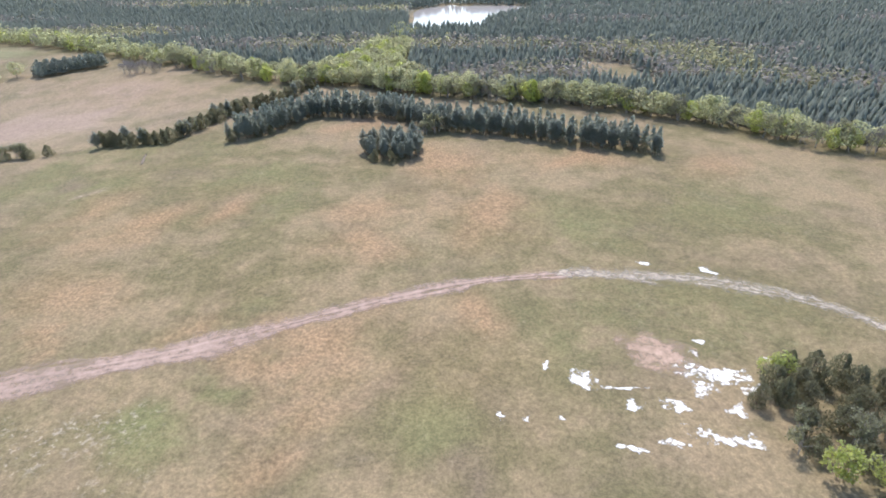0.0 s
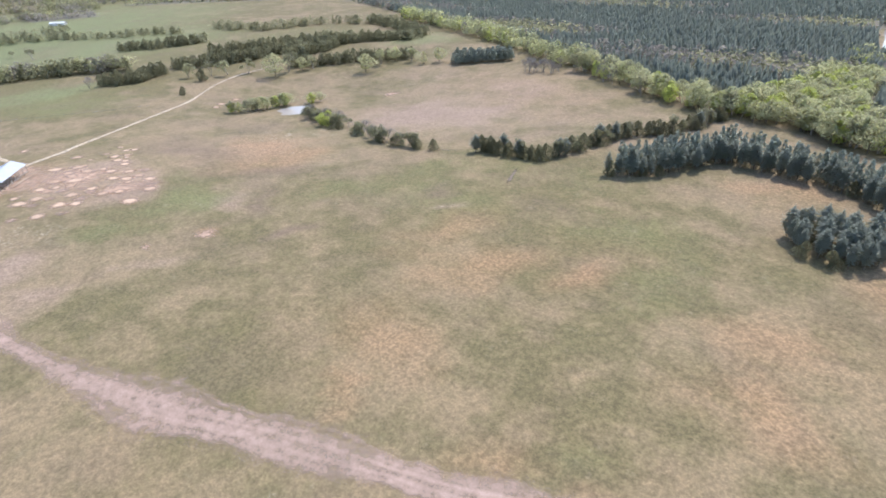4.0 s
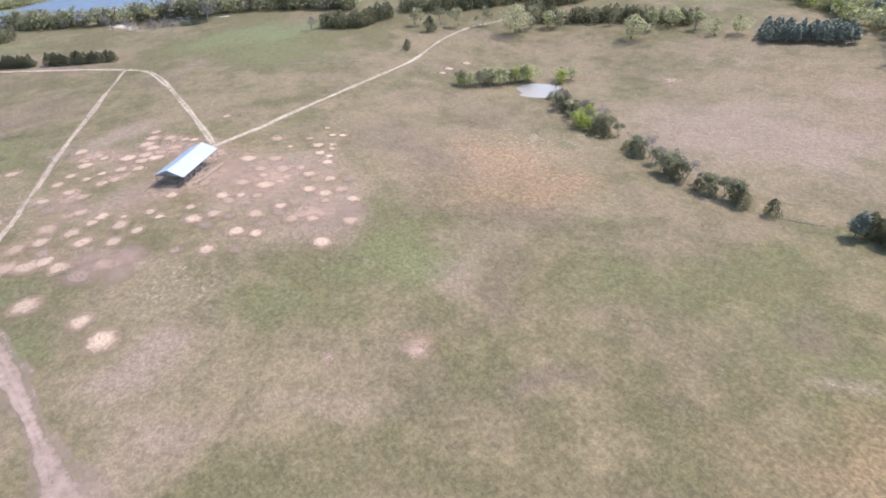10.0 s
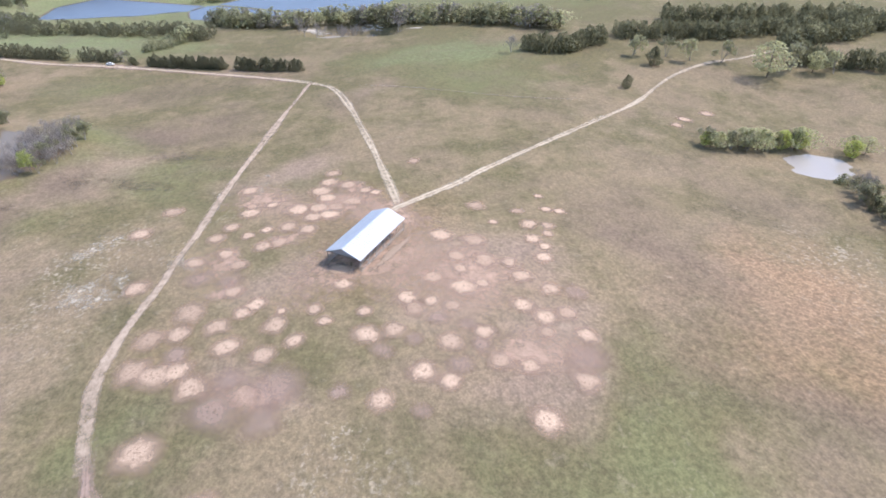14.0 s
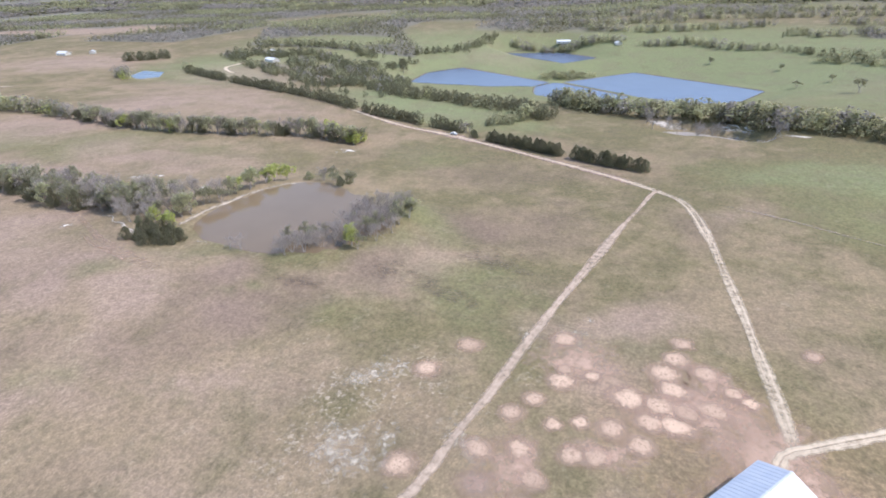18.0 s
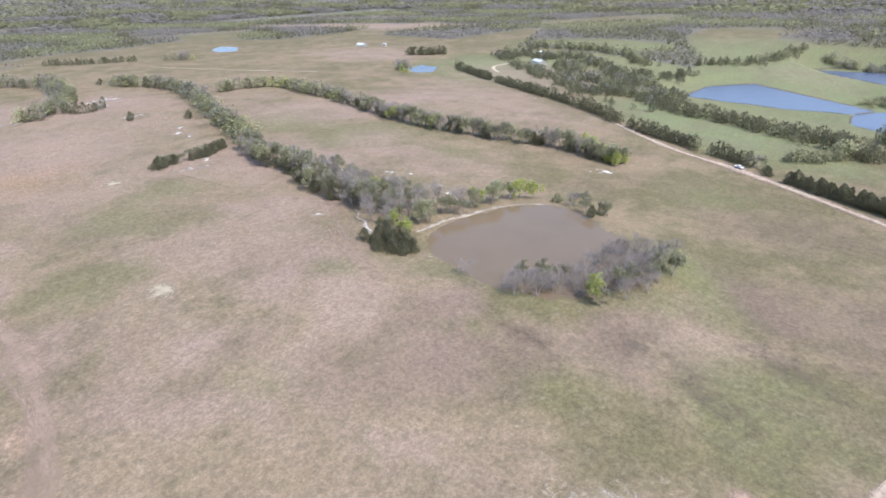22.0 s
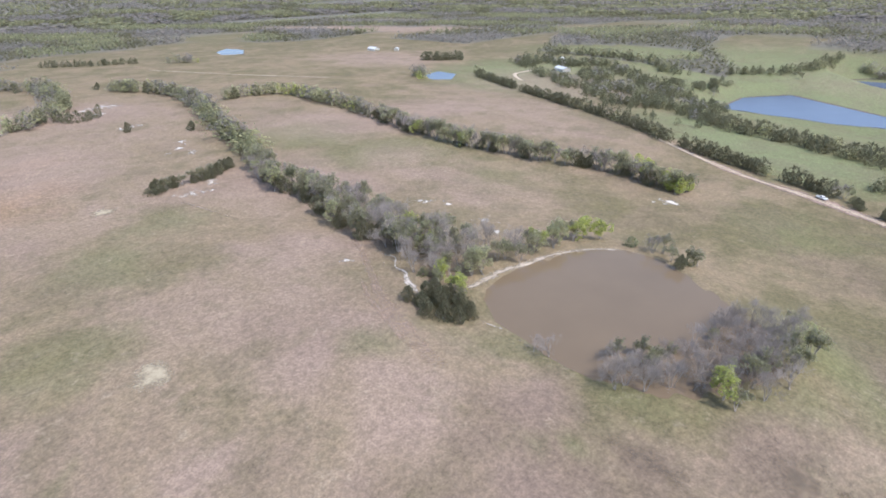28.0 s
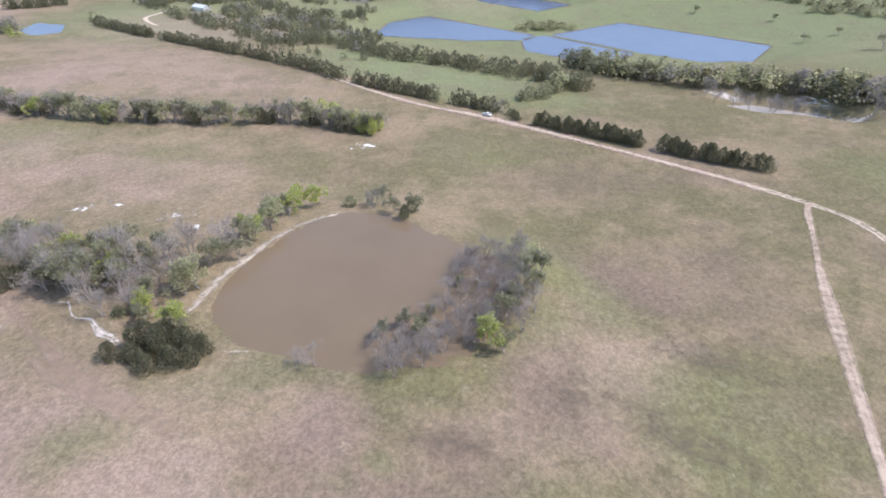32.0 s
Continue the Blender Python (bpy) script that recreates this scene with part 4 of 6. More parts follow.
def belt_row(pts, gap, width, mix, name):
    """Trees of a far hedge, to be joined into one mesh a kind."""
    line = smooth_line(pts, 1.0)
    i = 0.0
    while i < len(line) - 1:
        p = line[int(i)]
        kind, _, lo, hi, wide = random.choices(mix, [q[1] for q in mix])[0]
        BELTS.setdefault((name, kind), []).append((p[0] + random.uniform(-width, width), p[1] + random.uniform(-width, width), random.uniform(0.85 * lo, 1.08 * hi), wide * random.uniform(0.75, 1.3)))
        i += gap * random.uniform(0.6, 1.4)


AVOID = [(-943, -345, 24), (-925, -372, 15), (-880, -370, 15), (-850, -345, 14), (-842, -330, 10), (-1010, -388, 14), (-922, -333, 18), (-905, -325, 12)]


def belt_grove(poly, gap, mix, name, holes=0.0):
    xs_, ys_ = [p[0] for p in poly], [p[1] for p in poly]
    x = min(xs_)
    while x < max(xs_):
        y = min(ys_)
        while y < max(ys_):
            px, py = x + random.uniform(-0.45, 0.45) * gap, y + random.uniform(-0.45, 0.45) * gap
            if poly_dist(np.array([px]), np.array([py]), poly)[0] < 0 and patchy(px, py, 11, 5) > holes and all(math.hypot(px - ax, py - ay) > ar for ax, ay, ar in AVOID):
                kind, _, lo, hi, wide = random.choices(mix, [q[1] for q in mix])[0]
                BELTS.setdefault((name, kind), []).append((px, py, random.uniform(lo, hi), wide))
            y += gap
        x += gap


def grove(poly, gap, mix, group, label=""):
    """Trees filling an outline."""
    xs, ys = [p[0] for p in poly], [p[1] for p in poly]
    x = min(xs)
    while x < max(xs):
        y = min(ys)
        while y < max(ys):
            px, py = x + random.uniform(-0.4, 0.4) * gap, y + random.uniform(-0.4, 0.4) * gap
            if poly_dist(np.array([px]), np.array([py]), poly)[0] < 0:
                kind, _, lo, hi, wide = random.choices(mix, [q[1] for q in mix])[0]
                plant(kind, px, py, random.uniform(lo, hi), wide * random.uniform(0.85, 1.15), group, label)
            y += gap
        x += gap


def woods(name, spots, mat, height, spread, label, seed, n=14, size=0.16, shape="round", base=0.1, category="woodland"):
    """Woodland that nobody could count: one mesh of small ragged crowns. Spots may carry a height and a width of their own."""
    rng = np.random.RandomState(seed)
    spots = np.asarray(spots, float)
    if not len(spots):
        return None
    forms = []
    for _ in range(6):
        P, W = crown_points(rng, n, SHAPES[shape], 0.9 if shape == "round" else 0.35)
        P[:, 2] = base + (1 - base) * P[:, 2]
        forms.append(tufts(rng, P, W + np.array((0, 0, 0.6 if shape in ("cedar", "spire") else 1.2)), size, 0.6, shape == "cedar")[0])
    z = land(spots[:, 0], spots[:, 1])
    which = rng.randint(0, 6, len(spots))
    hs = spots[:, 2] if spots.shape[1] > 2 else height * (0.65 + 0.7 * rng.rand(len(spots)))
    wide = spots[:, 3] if spots.shape[1] > 3 else spread
    V = np.stack(forms)[which]
    a = rng.rand(len(spots)) * 6.3
    c, s = np.cos(a)[:, None], np.sin(a)[:, None]
    X, Y = V[..., 0] * c - V[..., 1] * s, V[..., 0] * s + V[..., 1] * c
    w = (hs * wide)[:, None]
    V = np.stack([X * w + spots[:, :1], Y * w + spots[:, 1:2], V[..., 2] * hs[:, None] + z[:, None]], -1).reshape(-1, 3)
    ob = new(name, mesh_of(name, V, np.arange(len(V)).reshape(-1, 4), mat))
    return tagged(ob, label, category, kind="stuff")


def conifers(name, spots, mat, height, label, seed, tiers=3):
    """A plantation that nobody could count: one mesh of slim spires, each of a few ragged skirts of branches."""
    rng = np.random.RandomState(seed)
    n, sides = len(spots), 5
    z = land(spots[:, 0], spots[:, 1])
    hs = height * (0.62 + 0.62 * rng.rand(n))
    V = np.empty((n, tiers, sides + 1, 3))
    for q in range(tiers):
        low, top, wide = 0.18 + 0.66 * q / tiers, 0.52 + 0.48 * (q + 1) / tiers, 0.20 * (1 - 0.72 * q / tiers)
        a = rng.rand(n)[:, None] * 6.3 + np.linspace(0, 2 * np.pi, sides, endpoint=False)
        r = (wide * hs)[:, None] * (0.65 + 0.7 * rng.rand(n, sides))
        V[:, q, 0] = np.c_[spots + 0.25 * rng.randn(n, 2), z + hs * min(top, 1.0)]
        V[:, q, 1:, 0], V[:, q, 1:, 1] = spots[:, :1] + r * np.cos(a), spots[:, 1:2] + r * np.sin(a)
        V[:, q, 1:, 2] = (z + hs * low)[:, None] + 0.08 * hs[:, None] * rng.randn(n, sides)
    o = np.arange(n * tiers)[:, None, None] * (sides + 1)
    F = o + np.array([(0, 1 + i, 1 + (i + 1) % sides) for i in range(sides)])[None]
    ob = new(name, mesh_of(name, V.reshape(-1, 3), F.reshape(-1, 3), mat))
    return tagged(ob, label, "woodland", kind="stuff")


def jitter_grid(x0, x1, y0, y1, gap, seed):
    rng = np.random.RandomState(seed)
    X, Y = np.meshgrid(np.arange(x0, x1, gap), np.arange(y0, y1, gap))
    return np.c_[X.ravel(), Y.ravel()] + (rng.rand(X.size, 2) - 0.5) * gap * 0.9


# ---------------------------------------------------------------- the ground
_i = (np.arange(len(ys) - 1)[:, None] * len(xs) + np.arange(len(xs) - 1)).ravel()
GF = np.stack([_i, _i + 1, _i + len(xs) + 1, _i + len(xs)], -1)
ground = tagged(new("ground", mesh_of("ground", GV, GF, M_PASTURE, {"zone": with_zone(GV), "litter": ("FLOAT_COLOR", litter(GV[:, 0], GV[:, 1]))}, True)), "grazed spring pasture, green mixed with tan dry grass", "ground", kind="structure")

for _name, _level, _poly, _soft in PONDS:
    mat = {"brown": M_BROWN, "blue": M_BLUE, "pale": M_PALE}[_name.split("_")[0]]
    mat = M_LAKE if _name == "blue_lake" else mat
    if "fish" in _name:
        line = np.concatenate([np.linspace(a_, b_, 12, endpoint=False) for a_, b_ in zip(np.array(_poly, float), np.array([*_poly[1:], _poly[0]], float))])
    else:
        line = smooth_line([*_poly, _poly[0]], 4.0)[:-1]
    c = line.mean(0)
    line = line + (line - c) / np.linalg.norm(line - c, axis=1)[:, None] * 3.0
    n = len(line)
    V = [(*c, _level)] + [(*q, _level) for q in line]
    F = [(0, 1 + i, 1 + (i + 1) % n) for i in range(n)]
    if "fish" in _name:
        _rim = [tuple(q) for q in np.array(_poly, float) + (np.array(_poly, float) - c) / np.linalg.norm(np.array(_poly, float) - c, axis=1)[:, None] * 2.5]
        # dark strips round the rim paint the shaded side of the levees
        for _a, _b in zip(_rim, _rim[1:] + _rim[:1]):
            strip("bank", [_a, tuple(0.5 * (np.array(_a) + _b)), _b], 1.5, M_MUD_SHADE, "dark strip painted as shade on the fish pond's bank", lift=0.5, category="bank", seed=len(_rim))
    me = mesh_of("water", V, F, mat)
    tagged(new("water", me), {"brown": "muddy brown still water of the stock pond", "blue": "blue pond water, reflected sky partly put into its colour", "pale": "still water of a small pond, sky glint put into its pale colour"}[_name.split("_")[0]], "pond", kind="structure")

# ---------------------------------------------------------------- ways
strip("road", [(-760, -225), (-726, -164), (-672, -101), (-640, -52), (-624, -10), (-602, 29), (-577, 65), (-553, 95), (-530, 118), (-513, 128.5), (-478, 133), (-451, 134), (-421, 135), (-394, 135), (-378, 135), (-363, 134.5)], (2.6, 2.6, 2.5, 2.0), M_ROAD, "pale gravel farm road with grassy edges", ruts=0.5, seed=2, category="road")
strip("verge", [(-672, -101), (-640, -52), (-624, -10), (-602, 29), (-577, 65), (-553, 95), (-540, 108)], (3.0, 4.4, 5.0, 4.6, 3.4), M_TRACK, "reddish worn verge beside the gravel road", lift=0.12, seed=41, category="verge")
strip("road", [(-352, 128), (-362, 132), (-366, 138), (-372, 148), (-379, 160), (-388, 172), (-407, 203), (-427, 237), (-448, 274), (-469, 301), (-483, 322), (-494, 350), (-496, 380), (-505, 430), (-530, 480)], 2.1, M_ROAD, "pale gravel farm road running up to the barn", ruts=0.45, seed=3, category="road", lift=0.158)
strip("track", [(-536, 120), (-526, 115), (-506, 109), (-487, 103), (-464, 96.5), (-443, 91), (-415, 83.5), (-394, 78.5), (-379, 75), (-365, 72), (-351, 68), (-340, 65.5), (-331, 62.5), (-321, 59.5), (-307, 57), (-294, 58), (-280, 60)], (1.7, 2.2, 2.5, 2.2, 1.9), M_TANTRACK, "pale dirt track with two wheel lines", ruts=0.28, seed=4, lift=0.165, streak=0.06)
strip("track", [(-292, 59), (-272, 63), (-250, 68), (-228, 73), (-203, 78), (-182, 82), (-160, 87), (-135, 95), (-113, 103), (-95, 109), (-76, 115), (-56, 123), (-41, 130), (-17, 140), (1, 146), (19, 150), (45, 152)], (2.6, 5.8, 8.2, 8.0, 6.4, 5.2, 3.6), M_TRACK, "reddish dirt track worn into the pasture", ruts=0.12, seed=5, wild=0.3, streak=0.13, fall=2.6)
strip("track", [(28, 152), (40, 152), (55, 150), (73, 148), (88, 143), (102, 137), (114, 128), (125, 112), (130, 90)], (4.2, 4.6, 3.6, 3.0), M_SHORE, "pale chalky dirt track", ruts=0.1, seed=6, lift=0.158, wild=0.3, fall=2.0)
strip("track", [(-525, 124), (-505, 160), (-484, 190), (-466, 222), (-453, 269)], 1.6, M_FAINT, "faint grassy wheel track", ruts=0.3, seed=7)

# ---------------------------------------------------------------- trees round the fields
CEDARS = [("cedar", 1.0, 6.0, 8.5, 1.1)]
HEDGE = [("bare", 0.24, 9, 13, 0.95), ("bud", 0.30, 9, 12, 1.0), ("cedar", 0.18, 6, 9, 1.15), ("airy", 0.20, 8, 12, 1.05), ("fresh", 0.08, 7, 10, 1.0)]
CREEK = [("cedar", 0.26, 6, 9.5, 1.1), ("bare", 0.24, 9, 13, 0.95), ("bud", 0.36, 9, 13, 1.0), ("airy", 0.14, 8, 12, 1.0)]
PINES = [("pine", 0.94, 10, 14.5, 0.95), ("cedar", 0.06, 5, 8, 1.0)]
RIPARIAN = [("spring", 0.44, 11, 17, 1.0), ("airy", 0.14, 11, 15, 0.95), ("bud", 0.18, 11, 15, 0.9), ("lime", 0.14, 10, 15, 1.1), ("bare", 0.10, 10, 13, 0.9)]

# the cedar windbreak by the gravel road
row([(-616, 20), (-602, 44), (-588, 68)], 2.4, 1.3, CEDARS, "cedar windbreak by the road")
row([(-583, 76), (-571, 96), (-561, 115)], 2.4, 1.3, CEDARS, "cedar windbreak by the road")
for _x, _y, _k, _h in ((-621, 9, "cedar", 5), (-624, 7, "cedar", 5), (-632, -1, "bare", 8), (-634, 1, "bud", 7), (-629, 5, "shrub", 4)):
    plant(_k, _x, _y, _h, 1.1, "trees at the gate")
LANE = [("cedar", 0.92, 6, 9, 1.25), ("bud", 0.08, 5, 8, 1.0)]
belt_row([(-830, -388), (-800, -335), (-781, -298)], 1.9, 1.6, LANE, "hedge along the lane")
belt_row([(-776, -288), (-748, -232), (-718, -170), (-690, -122), (-676, -103)], 1.9, 1.6, LANE, "hedge along the lane")
belt_row([(-671, -94), (-657, -62), (-646, -36)], 1.7, 1.6, LANE, "hedge along the lane")
belt_row([(-643, -28), (-636, -10), (-632, -2)], 1.7, 1.6, LANE, "hedge along the lane")
# the hedgerow beyond the big pond
row([(-588, -290), (-574, -230), (-573, -190), (-577, -145), (-588, -110), (-588, -85), (-583, -58)], 1.9, 3.0, HEDGE, "hedgerow beyond the pond")
belt_row([(-552, -446), (-580, -448), (-606, -430), (-602, -380), (-600, -350), (-588, -292)], 2.2, 3.0, HEDGE, "hedgerow beyond the pond")
for _x, _y in ((-583, -65), (-582, -60), (-590, -58), (-609, -94), (-601, -85), (-590, -72), (-588, -60), (-586, -66), (-594, -88)):
    plant("lime", _x, _y, random.uniform(7, 9), 1.1, "hedgerow beyond the pond")
# the wooded draw running from the pond
row([(-434, -92), (-437, -122), (-442, -148), (-452, -178), (-448, -205), (-466, -250)], 2.2, 4.0, CREEK, "trees along the draw")
belt_row([(-466, -250), (-472, -266), (-486, -318), (-504, -375), (-520, -430), (-531, -510), (-508, -580)], 2.0, 4.5, CREEK, "trees along the draw")
row([(-444, -90), (-449, -112), (-453, -135), (-456, -160)], 2.2, 4.5, [("bare", 0.40, 9, 12, 0.9), ("bud", 0.36, 8, 11, 0.9), ("airy", 0.14, 7, 10, 0.9), ("fresh", 0.10, 6, 8, 1.0)], "trees along the draw")
POND_TREES = [(-415, -65, "cedar", 6), (-412, -60, "cedar", 5.5), (-419, -70, "cedar", 6.5), (-414, -56, "cedar", 5.5), (-418, -60, "cedar", 6), (-412, -69, "cedar", 5), (-411, -73, "cedar", 5), (-416, -71, "cedar", 6), (-418, -56, "cedar", 5.5), (-413, -61, "cedar", 5), (-411, -66, "cedar", 4.5), (-420, -61, "cedar", 5.5), (-424, -74, "bud", 6), (-432, -76, "bud", 7), (-438, -72, "airy", 9), (-444, -72, "airy", 9), (-452, -72, "bud", 8), (-460, -70, "bare", 9), (-468, -67, "airy", 8), (-474, -64, "airy", 8), (-484, -62, "fresh", 8), (-488, -64, "bud", 7.5), (-440, -80, "bare", 11), (-448, -80, "bare", 11), (-432, -84, "bare", 10), (-464, -74, "bare", 9), (-478, -66, "bud", 7)]
RIM_TREES = [(-436, -88, "bud", 9), (-498, -34, "bud", 7), (-497, -38, "bud", 6), (-495, -25, "bud", 6), (-495, -21, "bud", 6.5), (-493, -23, "shrub", 4), (-470, -69, "fresh", 8), (-476, -65, "airy", 9), (-492, -62, "fresh", 9), (-495, -57, "fresh", 8), (-480, -66, "airy", 9), (-441, -70, "airy", 10), (-424, -68, "fresh", 8), (-428, -76, "fresh", 7), (-455, -71, "bud", 8), (-436, -106, "cedar", 8), (-451, -97, "bud", 11), (-425, -85, "bare", 9), (-422, -64, "bud", 6), (-409, -64, "cedar", 5), (-417, -66, "cedar", 6.5), (-421, -66, "cedar", 6), (-493, -36, "bare", 7), (-490, -28, "bud", 6), (-487, -24, "cedar", 5), (-494, -44, "shrub", 4), (-426, -82, "shrub", 3), (-456, -66, "bud", 7)]
for _x, _y, _k, _h in POND_TREES + RIM_TREES:
    plant(_k, _x, _y, _h, 1.15 if _k == "cedar" else 1.05, "trees round the stock pond")
for _x, _y, _k, _h in ((-428, -78, "bare", 9), (-434, -78, "bud", 8), (-442, -86, "bare", 11), (-450, -86, "bud", 10), (-456, -80, "bare", 10), (-462, -84, "bare", 9), (-470, -72, "bud", 7), (-446, -94, "bare", 12), (-430, -92, "bare", 10)):
    plant(_k, _x, _y, _h, 1.0, "trees round the stock pond")
grove([(-421, -20), (-419, -9), (-426, 3), (-440, 14), (-456, 15), (-467, 10), (-470, 1), (-460, -4), (-446, -5), (-433, -16)], 4.1, [("bare", 0.90, 5.5, 8.5, 0.95), ("bud", 0.10, 5, 8, 1.0)], "bare trees standing in the pond", "leafless grey tree standing at the pond's flooded edge")
for _x, _y, _k, _h in ((-428, 11, "bud", 6), (-463, 18, "bud", 6), (-470, 17, "spring", 6), (-418, -30, "bare", 6), (-417, -34, "bare", 5), (-449, 17, "bare", 7), (-476, 14, "bare", 7), (-444, 18, "bare", 7), (-436, 15, "bare", 7), (-446, 12, "bud", 8), (-455, 16, "bud", 8.5), (-460, 19, "bud", 8), (-467, 13, "bud", 7.5), (-463, 14, "bare", 9), (-452, 18, "bud", 7), (-430, 8, "fresh", 8), (-417, -12, "bare", 7), (-420, -14, "bare", 8)):
    plant(_k, _x, _y, _h, 1.0, "trees round the stock pond")
row([(-404, -236), (-414, -239), (-432, -239), (-450, -250)], 2.8, 1.8, [("cedar", 0.8, 5, 7, 1.2), ("bud", 0.2, 5, 7, 1.1)], "cedar row in the dry field")
SLOPE = [("cedar", 0.86, 6.5, 10, 1.25), ("bud", 0.10, 7, 9, 1.0), ("fresh", 0.04, 6, 8, 1.0)]
grove([(-247, -268), (-269, -246), (-287, -235), (-301, -241), (-300, -258), (-274, -290), (-250, -300)], 5.4, SLOPE, "cedar grove on the chalk slope")
grove([(-235, -178), (-250, -199), (-262, -211), (-272, -225), (-262, -244), (-244, -246), (-228, -238), (-218, -205)], 5.6, SLOPE, "cedar grove on the chalk slope")
grove([(-212, -372), (-227, -362), (-228, -378), (-206, -398), (-196, -390)], 5.6, SLOPE, "cedar grove on the chalk slope")
belt_row([(-270, -384), (-290, -402), (-296, -440), (-290, -480), (-280, -520)], 2.6, 9, CREEK, "far hedges on the dry field")
belt_row([(-253, -530), (-270, -560), (-284, -600), (-292, -680), (-280, -720)], 2.6, 10, CREEK, "far hedges on the dry field")
belt_row([(-130, -570), (-160, -632), (-182, -678), (-207, -732), (-233, -780), (-255, -831)], 1.8, 9, [("cedar", 0.6, 7, 10, 1.3), ("bud", 0.4, 8, 11, 1.1)], "far hedges on the dry field")
belt_row([(-391, -444), (-414, -458), (-436, -500), (-452, -556), (-462, -660)], 2.4, 8, CREEK, "far hedges on the dry field")
belt_row([(-417, -466), (-436, -444), (-456, -458)], 4, 2, CEDARS, "far hedges on the dry field")
belt_row([(-434, -735), (-430, -690), (-450, -640)], 4, 6, CREEK, "far hedges on the dry field")
belt_row([(-516, -862), (-560, -825), (-614, -794)], 3, 3, CEDARS, "far hedges on the dry field")
belt_row([(-640, -760), (-680, -740)], 4, 5, HEDGE, "far hedges on the dry field")
belt_row([(-887, -528), (-900, -512), (-928, -494)], 2.2, 5, [("cedar", 1, 9, 12, 1.2)], "trees by the farm pond")
belt_row([(-770, -420), (-785, -440), (-760, -410)], 4, 5, HEDGE, "trees by the farm pond")
belt_row([(-842, -400), (-836, -392)], 3, 3, HEDGE, "trees by the farm pond")
belt_row([(-340, -735), (-372, -722)], 5, 2, [("cedar", 1, 4, 6, 1.4)], "far hedges on the dry field")
for _x, _y in ((-447, -382), (-478, -352), (-500, -600)):
    plant("cedar", _x, _y, 7, 1.1, "lone cedars")
# the farm and its cedars
belt_grove([(-960, -440), (-930, -400), (-845, -288), (-780, -195), (-775, -120), (-880, -128), (-950, -205), (-1040, -330), (-1010, -440)], 6.6, [("cedar", 0.78, 6, 10, 1.25), ("bud", 0.14, 8, 12, 1.1), ("bare", 0.08, 8, 11, 1.0)], "trees round the farm", 0.43)
belt_row([(-772, -228), (-752, -160), (-738, -100)], 11, 6, CEDARS, "trees round the farm")
belt_row([(-790, -120), (-765, -80), (-752, -50), (-735, -10), (-710, 30), (-690, 48)], 1.2, 14, [("cedar", 0.78, 7, 10, 1.2), ("spring", 0.08, 8, 11, 1.0), ("bud", 0.14, 7, 9, 1.0)], "trees below the fish ponds")
belt_row([(-656, 8), (-668, 24), (-690, 40), (-712, 46)], 2.4, 4, [("bud", 0.6, 6, 9, 1.0), ("cedar", 0.4, 5, 8, 1.1)], "trees below the fish ponds")
belt_row([(-790, 48), (-765, 56), (-735, 82), (-712, 110), (-700, 135), (-690, 160), (-672, 190), (-655, 225), (-640, 250), (-612, 278), (-590, 300)], 1.5, 9, [("spring", 0.12, 10, 14, 1.1), ("bud", 0.34, 10, 15, 1.1), ("bare", 0.18, 10, 14, 1.0), ("cedar", 0.36, 8, 12, 1.25)], "trees below the fish ponds")
for _x, _y in ((-672, 122), (-668, 131), (-661, 138), (-656, 148), (-653, 158), (-680, 118), (-640, 190), (-664, 150)):
    plant("bare", _x, _y, random.uniform(11, 15), 0.75, "dead trees by the silted pond")
for _x, _y, _h in ((-1111, 214, 10), (-1048, 286, 9), (-865, 308, 12), (-943, 278, 8), (-957, 314, 8), (-1064, 26, 8), (-1072, 40, 9), (-1068, 52, 8), (-1060, 12, 9), (-985, -175, 9), (-1130, -120, 8)):
    plant("bud", _x, _y, _h, 1.3, "trees in the far green fields")
belt_row([(-1050, -2), (-1062, 30), (-1066, 66)], 1.8, 9, [("bud", 0.6, 6, 9, 1.2), ("spring", 0.4, 6, 9, 1.2)], "trees in the far green fields")
belt_row([(-1090, -200), (-1130, -150), (-1190, -120), (-1260, -110)], 3, 9, [("cedar", 0.6, 7, 10, 1.3), ("bud", 0.4, 8, 11, 1.2)], "hedges of the far green fields")
belt_row([(-1040, -240), (-1080, -290), (-1090, -360), (-1050, -440)], 2.6, 14, [("cedar", 0.6, 7, 10, 1.3), ("bud", 0.4, 8, 11, 1.2)], "hedges of the far green fields")
belt_row([(-960, -230), (-990, -190), (-1040, -175)], 3, 9, [("cedar", 0.8, 7, 10, 1.3), ("bud", 0.2, 8, 11, 1.2)], "hedges of the far green fields")
belt_row([(-1215, 130), (-1211, 201), (-1179, 242), (-1155, 300)], 2.2, 6, CREEK, "hedges of the far green fields")
belt_row([(-1148, 312), (-1091, 354), (-1060, 420)], 4, 7, [("cedar", 0.6, 8, 10, 1.3), ("bud", 0.4, 8, 11, 1.1)], "hedges of the far green fields")
for _x, _a, _b in ((-1325, 40, 330), (-1400, -120, 210), (-1480, 120, 640), (-1560, -60, 420), (-1640, 200, 760), (-1240, 330, 560), (-1340, 420, 760)):
    belt_row([(_x, _a), (_x + 18, _a * 0.6 + _b * 0.4), (_x - 14, _b)], 2.8, 12, CREEK, "hedges of the far green fields")
belt_row([(-1240, -75), (-1230, 3), (-1241, 100)], 2.2, 7, CREEK, "hedges of the far green fields")
